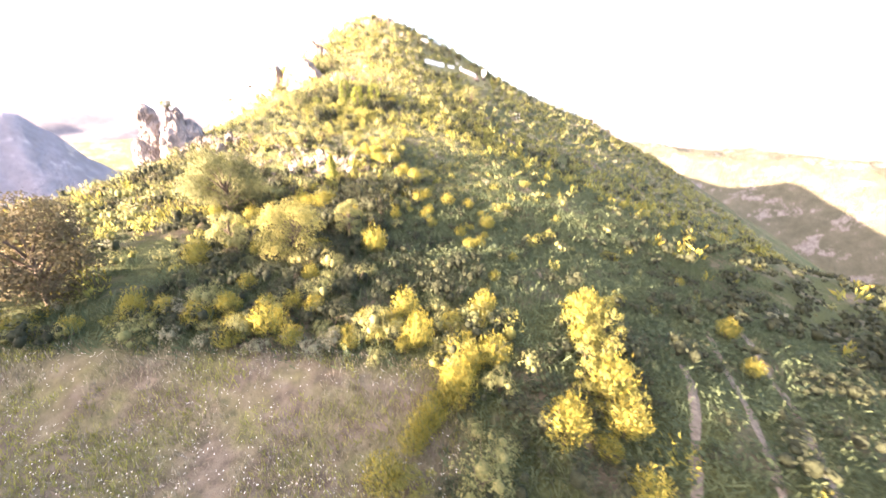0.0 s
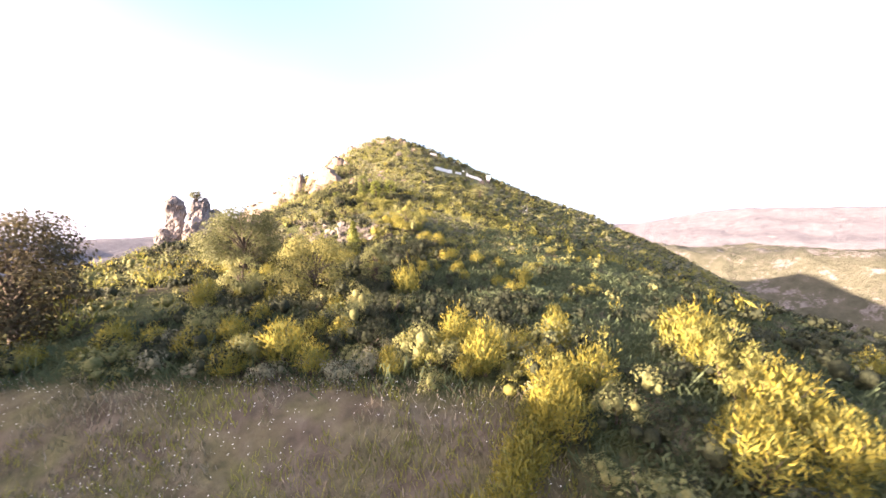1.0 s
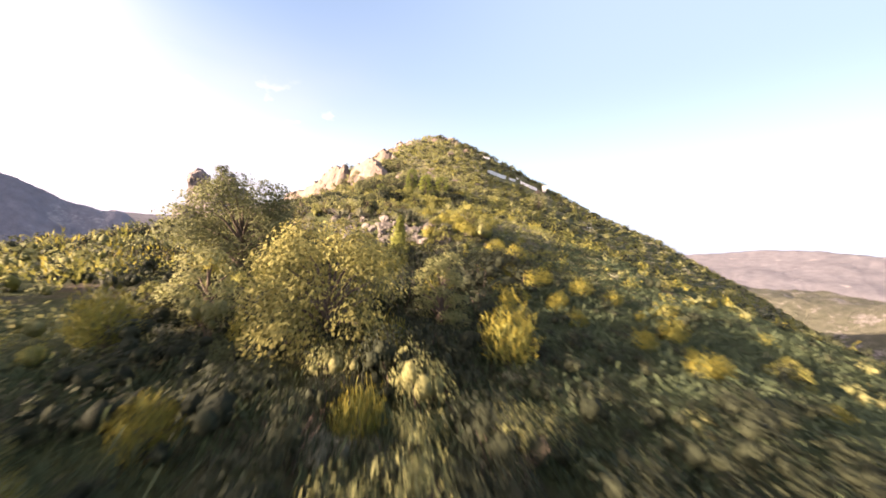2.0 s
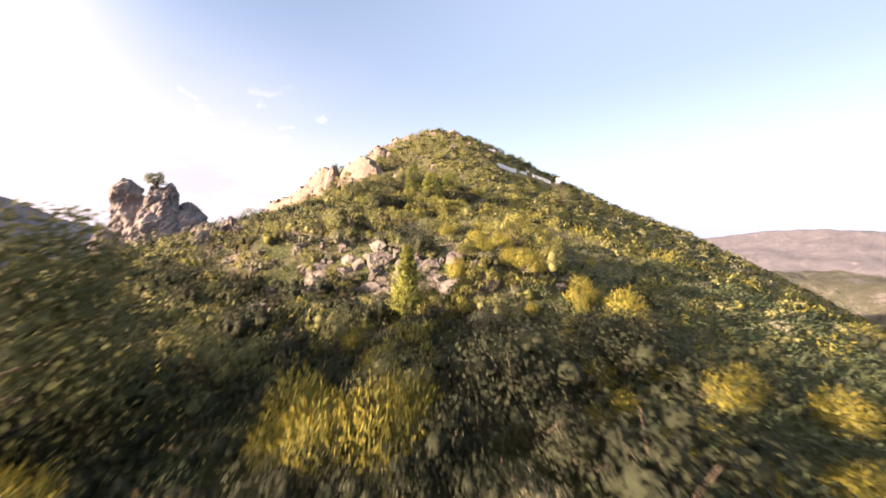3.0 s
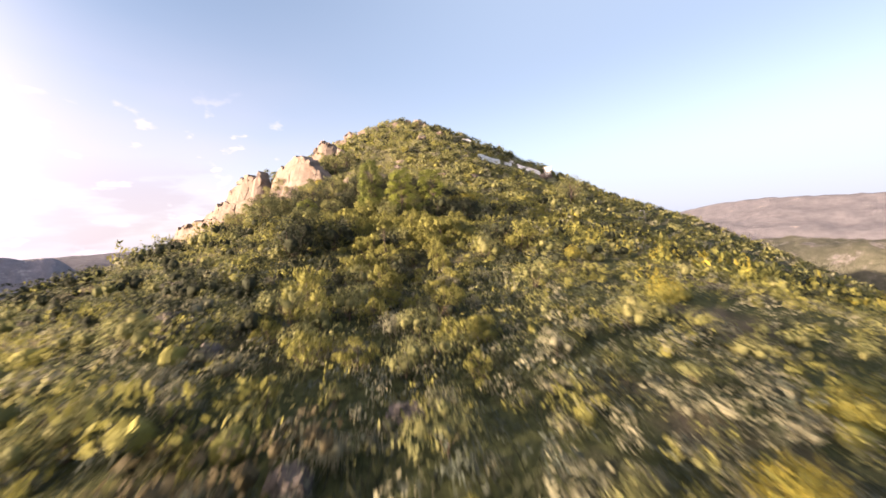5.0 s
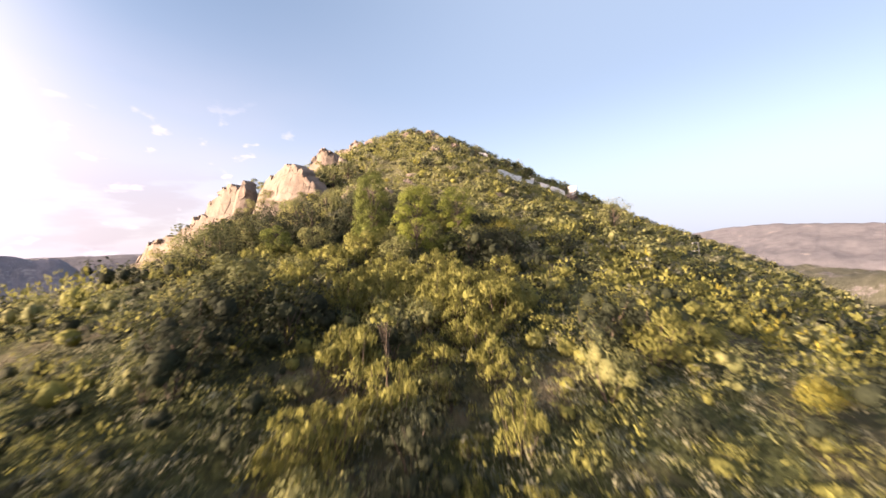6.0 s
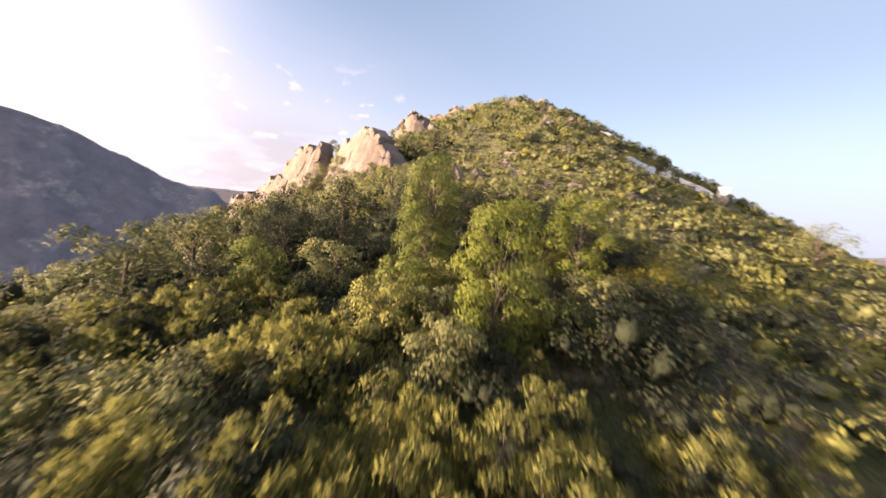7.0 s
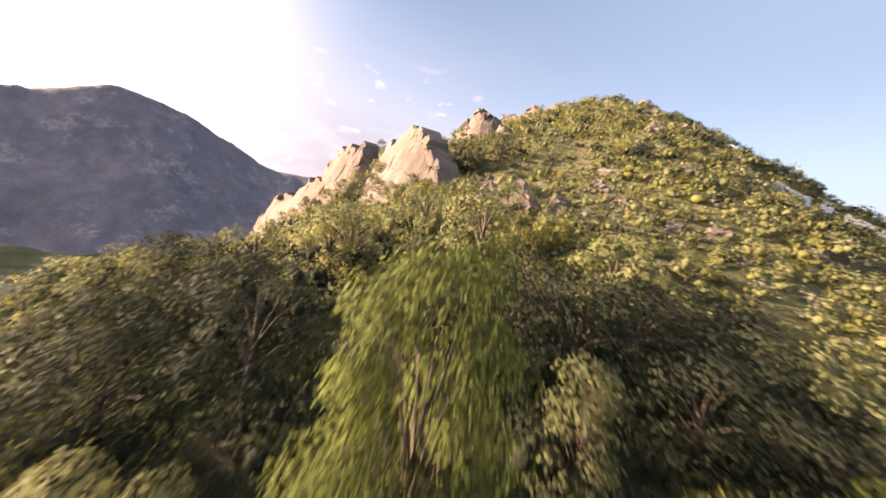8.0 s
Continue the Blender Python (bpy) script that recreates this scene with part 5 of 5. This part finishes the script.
# lone brooms and heaths in flower down the open slope
for n, (x, y) in enumerate(((-4.9, 38.2), (-2.6, 37.3), (-6.9, 38.8), (1.7, 35.4), (3.5, 39.3), (13.8, 49.4), (10.9, 51.5), (26.1, 60.4), (18.1, 36.0), (26.1, 43.7), (46.1, 66.7), (35.2, 49.2), (43.6, 45.8), (5.4, 28.0), (3.3, 23.8), (9.1, 34.9), (31.2, 62.5), (-7.6, 48.5), (-12.2, 48.0))):
    plant(3 if n % 3 else 2, x, y, 0.8 + 0.25 * math.sin(3.1 * x), (x * 7.3 + y * 3.1) % 6.28)
# rounded brooms beside the end of the footpath and on the shaded slope
for x, y, size in ((-13.9, 51.6, 0.75), (-12.2, 51.6, 0.5), (-11.7, 49.4, 0.8), (-10.4, 49.2, 0.95), (-11.3, 48.0, 0.8), (-9.2, 46.6, 0.9), (-9.9, 46.9, 0.8), (-6.6, 45.6, 0.95), (-10.0, 50.2, 0.7), (-14.6, 35.6, 1.3), (-13.4, 35.9, 1.45), (-13.0, 36.9, 1.35), (-7.4, 40.0, 0.85), (-5.2, 40.6, 0.85), (-3.6, 39.9, 1.05), (-2.8, 40.4, 0.9), (-0.3, 39.9, 1.05), (2.1, 40.6, 0.9), (3.9, 35.9, 1.1)):
    plant(3, x, y, size, (x * 5.3) % 6.28)
# tall heaths on the crown of the spur
for x, y in ((-24.4, 84.2), (-23.2, 85.6), (-25.4, 86.0), (-24.0, 82.6), (-18.8, 80.6), (-19.4, 79.5), (-18.4, 78.8)):
    plant(2, x, y, 1.4, (x * 9.1) % 6.28)
rng = np.random.default_rng(81)
for i in range(26):
    plant(2, -25.5 + 10.0 * rng.random(), 74.6 + 7.0 * rng.random(), 1.15 + 0.35 * rng.random(), rng.random() * 6.28)
for i in range(30):
    plant(4 if i % 3 == 2 else 2, -31.0 + 7.5 * rng.random(), 75.5 + 8.0 * rng.random(), 1.0 + 0.4 * rng.random(), rng.random() * 6.28)
# shrubs rooted in the cracks of the rock band
rng = np.random.default_rng(63)
for i in range(60):
    x = -22.0 + 12.5 * rng.random()
    y = 45.6 - 0.2 * (x + 17) + 2.9 * rng.random()
    plant((1, 0, 2, 1)[i % 4], x, y, 0.3 + 0.35 * rng.random(), rng.random() * 6.28, 1.0, -0.28)

x, y, u = scatter(1.2, 21)
d, ok = off_line(x, y), clear_of(x, y)
d = np.where((y > 79) & (x < -26), d * 0.6, d)
sp = species(x, y, u)
open_grass = ((x + 20.5) / 4.0) ** 2 + ((y - 20.8) / 1.8) ** 2 < 1
ok &= ~open_grass
near = ok & (d < 10.5)
rest = np.zeros(len(x), bool)
for i in sorted(np.nonzero(near)[0], key=lambda n: d[n]):
    if COUNT[sp[i]] < (170, 120, 220, 150, 200)[sp[i]]:
        low = 0.5 if 48 < y[i] < 58 and x[i] < -9 else float(np.interp(y[i], (48, 54, 64, 72), (1.0, 0.6, 0.65, 1.0)))
        low = max(low, 0.85) if x[i] < -19.5 else low
        low *= 0.68 if x[i] > -9 and 27 < y[i] < 45 else 1.0
        plant(int(sp[i]), float(x[i]), float(y[i]), float(0.55 + 0.75 * u[2][i]) * low, float(u[3][i] * 6.28), float(0.8 + 0.5 * u[4][i]))
    else:
        rest[i] = True


def baked(name, label, proto, mat, x, y, scale, turn, squash):
    """Many bushes, past counting, as one mesh."""
    if not len(x):
        return
    z = ground_z(x, y) - 0.05
    vs, fs, base = [], [], 0
    for p, (v, f) in enumerate(proto):
        m = np.arange(len(x)) % len(proto) == p
        c, s = np.cos(turn[m])[:, None], np.sin(turn[m])[:, None]
        k = scale[m][:, None]
        X = (v[:, 0] * c - v[:, 1] * s) * k + x[m][:, None]
        Y = (v[:, 0] * s + v[:, 1] * c) * k + y[m][:, None]
        Z = v[:, 2] * k * squash[m][:, None] + z[m][:, None]
        n = int(m.sum())
        cols = [X, Y, Z]
        if v.shape[1] == 6:
            cols += [v[:, 3] * c - v[:, 4] * s, v[:, 3] * s + v[:, 4] * c, np.broadcast_to(v[:, 5], X.shape)]
        vs.append(np.stack(cols, -1).reshape(-1, len(cols)))
        fs.append((f[None] + (base + np.arange(n) * len(v))[:, None, None]).reshape(-1, f.shape[1]))
        base += n * len(v)
    ob = mesh_object(name, np.concatenate(vs), np.concatenate(fs), mat)
    tagged(ob, label, "scrub", kind="stuff")


def protos(kind, n, size, hearts=3, core=0.45):
    out = []
    for s in range(4):
        r = np.random.default_rng(800 + s)
        if kind == 3:
            out.append(shoot_mesh(r, n // 3, 1.7, 0.9, 3, size * 1.2, slim=0.2))
        elif kind == 2:
            k = max(4, min(9, n // 12))
            g, w = plume_mesh(r, k, n * 2 // 3 // k, 1.6, 0.75, size, slim=0.26)
            lobes = bush_lobes(r, 2, 0.6, 0.55)
            out.append(join([g, (leaf_cloud(r, lobes, n // 3, size), quads(n // 3)), *([blob(r, 0, 0, 0.28, 0.34, 0.34, 0.3, 6, 4)] if hearts else [])]))
        else:
            h, w = (1.35, 1.0) if kind == 0 else (0.85, 0.8)
            lobes = bush_lobes(r, 5, w, h)
            v = leaf_cloud(r, lobes, n, size, 0.65)
            out.append(join([(v, quads(n))] + [blob(r, *l[:3], l[3] * core, l[4] * core, l[5] * core, 6, 4) for l in lobes[:hearts]]))
    return out


STUFF = (("maquis_scrub", "dense olive green maquis scrub", MAT_MAQUIS), ("grey_scrub", "low grey-green aromatic scrub", MAT_GREY), ("heath_scrub", "tree heath scrub with olive yellow plumes", MAT_HEATH), ("flowering_broom_scrub", "broom scrub with yellow flowers", MAT_BROOM), ("shade_toned_scrub", "dark green mastic scrub, leaf colour deepened for shade", MAT_DARK))
mid = ok & (d >= 10.5) & (d < 34) & (u[5] < np.where(y > 98, 0.6, np.where(y > 84, 0.9, np.where((x > 2) & (x < 40) & (y < 60), 0.22, np.where(x > 4, 0.6, 0.58)))))
x2, y2, u2 = scatter(2.15, 22, -75, 112, 0, 190)
d2 = off_line(x2, y2)
far = clear_of(x2, y2) & (d2 >= 34) & (hill(x2, y2) > -24) & (x2 > np.interp(y2, ALONG, LEFT) - 10) & (u2[5] < np.where(y2 > 100, 0.8, 0.72))
upper = (y > 95) & (x > -40)
slope = (x > 0) & (x < 30) & (y < 48)
upper2 = (y2 > 100) & (x2 > -60) & (x2 < 30)
for (X, Y, U, m, n, size, grow) in ((x, y, u, rest, 200, 0.094, 1.0), (x, y, u, mid & (d < 17), 115, 0.126, 1.1), (x, y, u, mid & (d >= 17) & upper, 96, 0.165, 1.55), (x, y, u, mid & (d >= 17) & slope, 84, 0.13, 1.2), (x, y, u, mid & (d >= 17) & ~upper & ~slope, 44, 0.2, 1.25), (x2, y2, u2, far & upper2, 76, 0.2, 1.75), (x2, y2, u2, far & ~upper2, 24, 0.33, 1.55)):
    s = species(X, Y, U)
    for k in range(5):
        q = m & (s == k)
        name, label, mat = STUFF[k]
        tame = np.where((X[q] > -9) & (Y[q] > 27) & (Y[q] < 46) & (X[q] < 25), 0.7, 1.0)
        low = np.where(X[q] < -19.5, 0.85, 0.0)
        args = (X[q], Y[q], tame * grow * (0.5 + 0.8 * U[2][q]) * np.maximum(low, np.interp(Y[q], (44, 52, 66, 76, 100, 112), (1.0, 0.6, 0.65, 1.0, 1.0, 0.85))), U[3][q] * 6.28, (0.8 + 0.4 * U[4][q]) * np.where(Y[q] > 100, 0.85, 1.0))
        if k == 3:
            pr = protos(3, n, size)
            baked(name, label, [p[0] for p in pr], mat, *args)
            baked("broom_blossom", "yellow flowers on broom scrub", [p[1] for p in pr], MAT_BLOSSOM, *args)
        else:
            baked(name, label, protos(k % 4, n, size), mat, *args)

# small shrubs over the stony ground round the rock band
xs, ys, us = scatter(0.7, 25, -42, 6, 42, 76)
q = clear_of(xs, ys) & (us[5] < 0.9)
for k, lo, hi in ((1, 0.0, 0.5), (0, 0.5, 0.8), (2, 0.8, 1.0)):
    w = q & (us[0] >= lo) & (us[0] < hi)
    name, label, mat = STUFF[k]
    baked(name, label, protos(k, 54, 0.14, 0), mat, xs[w], ys[w], 0.32 + 0.36 * us[2][w], us[3][w] * 6.28, 0.8 + 0.5 * us[4][w])

# brownish scrub on the sunward flank of the spur
xs, ys, us = scatter(1.0, 27, -46, -17, 33, 56)
q = clear_of(xs, ys) & (us[5] < 0.85) & ~((xs > -24) & (ys > 44) & (ys < 50))
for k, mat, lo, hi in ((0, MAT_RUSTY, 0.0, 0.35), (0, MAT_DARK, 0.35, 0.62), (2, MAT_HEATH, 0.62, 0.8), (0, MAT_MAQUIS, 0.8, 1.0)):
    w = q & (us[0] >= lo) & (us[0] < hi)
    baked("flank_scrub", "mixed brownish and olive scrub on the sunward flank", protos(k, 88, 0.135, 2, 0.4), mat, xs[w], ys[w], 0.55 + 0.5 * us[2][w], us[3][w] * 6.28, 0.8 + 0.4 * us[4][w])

# low scrub that covers the upper slope between its larger shrubs
xs, ys, us = scatter(1.02, 26, -50, 14, 92, 152)
q = clear_of(xs, ys) & (us[5] < 0.85) & (xs > np.interp(ys, ALONG, LEFT) - 2) & (xs < np.interp(ys, ALONG, RIGHT) + 28)
for k, lo, hi in ((1, 0.0, 0.35), (0, 0.35, 0.8), (2, 0.8, 1.0)):
    w = q & (us[0] >= lo) & (us[0] < hi)
    name, label, mat = STUFF[k]
    baked(name, label, protos(k, 36, 0.24, 1, 0.5), mat, xs[w], ys[w], 0.55 + 0.35 * us[2][w], us[3][w] * 6.28, 0.6 + 0.4 * us[4][w])

# low herbs and grass tufts between the spur's shrubs, coloured dark for the gaps' shade
xh, yh, uh = scatter(0.74, 23, -36, 12, 14, 108)
q = clear_of(xh, yh) & (off_line(xh, yh) < 10) & (uh[5] < 0.85)
herbs = []
for k in range(4):
    r = np.random.default_rng(880 + k)
    c = np.concatenate([r.normal(size=(16, 2)) * 0.15, np.zeros((16, 1))], 1)
    tip = c + np.concatenate([r.normal(size=(16, 2)) * 0.13, 0.12 + 0.2 * r.random((16, 1))], 1)
    sd = unit(np.cross(tip - c, r.normal(size=(16, 3)))) * 0.013
    herbs.append((np.stack([c - sd * 0.4, c + sd * 0.4, tip + sd, tip - sd], 1).reshape(-1, 3), quads(16)))
baked("undergrowth", "low grasses and herbs between shrubs, darkened for shade", herbs, MAT_DARK, xh[q], yh[q], 0.7 + 0.9 * uh[2][q], uh[3][q] * 6.28, 0.8 + 0.5 * uh[4][q])

# green herbs and bramble on the damp shaded slope
xh, yh, uh = scatter(0.68, 29, -24, 32, 8, 46)
q = clear_of(xh, yh) & ((xh > -10) | (yh < 23)) & (bumps(xh, yh, 7, 3, 97) > -0.3)
baked("herb_growth", "fresh green herbs and low bramble on the slope", herbs, MAT_HERB, xh[q], yh[q], 1.2 + 1.3 * uh[2][q], uh[3][q] * 6.28, 0.8 + 0.5 * uh[4][q])

mounds = []
for k in range(4):
    r = np.random.default_rng(890 + k)
    lobes = bush_lobes(r, 3, 0.75, 0.42)
    mounds.append((leaf_cloud(r, lobes, 48, 0.155, 0.6, fill=0.5), quads(48)))
xh, yh, uh = scatter(0.95, 30, -12, 62, 10, 82)
q = clear_of(xh, yh) & (xh > np.interp(yh, (10, 18, 24, 40, 60, 80), (3, 3, -8, -8, 2, 8))) & (xh < 22 + 0.5 * yh) & (bumps(xh, yh, 9, 3, 98) > -0.42)
baked("bramble_growth", "smooth carpet of green bramble and fern on the shaded slope", mounds, MAT_HERB, xh[q], yh[q], 0.75 + 0.8 * uh[2][q], uh[3][q] * 6.28, 0.6 + 0.5 * uh[4][q])

# low blue-green cover between the shrubs of the stony spur
cushions = []
for k in range(4):
    r = np.random.default_rng(895 + k)
    cushions.append((leaf_cloud(r, bush_lobes(r, 4, 0.8, 0.4), 70, 0.12, 0.6, fill=0.5), quads(70)))
xh, yh, uh = scatter(0.95, 33, -34, 2, 38, 100)
q = clear_of(xh, yh) & (off_line(xh, yh) < np.where(yh < 58, 15, 9.5)) & (bumps(xh, yh, 5, 3, 99) > -0.5)
baked("low_cover", "low blue-green herbs and cushion plants on stony ground", cushions, MAT_COVER, xh[q], yh[q], 0.4 + 0.45 * uh[2][q], uh[3][q] * 6.28, 0.6 + 0.6 * uh[4][q])

# ---------- meadow ----------
rng = np.random.default_rng(31)


def blades(x, y, height, width, rng):
    """Short grass blades and weeds on the ground."""
    n = len(x)
    z = ground_z(x, y)
    a = rng.random(n) * 6.283
    lean = rng.normal(size=(n, 2)) * 0.35
    c = np.stack([x, y, z - 0.02], -1)
    s = np.stack([np.cos(a), np.sin(a), np.zeros(n)], -1) * width
    h = height * (0.5 + rng.random(n))
    tip = c + np.stack([lean[:, 0] * h, lean[:, 1] * h, h], -1)
    v = np.stack([c - s, c + s, tip + s * 0.4, tip - s * 0.4], 1).reshape(-1, 3)
    return v, quads(n)


def meadow_points(n):
    return -33 + 33.5 * rng.random(n), -11 + 26 * rng.random(n)


def grass_material():
    k = Mat("meadow_grass")
    k.color(k.ramp(k.geo.outputs["Random Per Island"], (0.0, (0.085, 0.085, 0.042)), (0.5, (0.165, 0.148, 0.095)), (1.0, (0.275, 0.24, 0.18))))
    k.rough(0.8, 0.15)
    return k.m


def petal_material():
    k = Mat("daisy_petals")
    k.color(k.ramp(k.noise(20, 2), (0.3, (0.62, 0.61, 0.56)), (0.7, (0.74, 0.73, 0.68))))
    k.rough(0.8, 0.1)
    return k.m


X, Y = meadow_points(60000)
keep = bumps(X, Y, 2.2, 3, 91) > -0.25
tagged(mesh_object("meadow_grass", *blades(X[keep], Y[keep], 0.2, 0.017, rng), grass_material()), "dry low meadow grass and grey weeds", "grass", kind="stuff")
X, Y = meadow_points(52000)
keep = bumps(X, Y, 1.7, 3, 95) > -0.02
tagged(mesh_object("meadow_tufts", *blades(X[keep], Y[keep], 0.26, 0.017, rng), MAT_BROOM), "yellow-green grass tufts in the meadow", "grass", kind="stuff")
X, Y = meadow_points(9500)
keep = bumps(X, Y, 3.0, 3, 93) > -0.12
X, Y = X[keep], Y[keep]
n = len(X)
Z = ground_z(X, Y) + 0.12 + 0.12 * rng.random(n)
R = 0.010 + 0.012 * rng.random(n)
ang = np.arange(6) * math.pi / 3
V = np.stack([X[:, None] + R[:, None] * np.cos(ang), Y[:, None] + R[:, None] * np.sin(ang), Z[:, None] + 0.01 * np.cos(2 * ang) + R[:, None] * 0.3 * np.sin(ang)], -1).reshape(-1, 3)
tagged(mesh_object("meadow_daisies", V, np.arange(6 * n).reshape(-1, 6), petal_material()), "small white daisies scattered over the meadow", "flowers", kind="stuff")
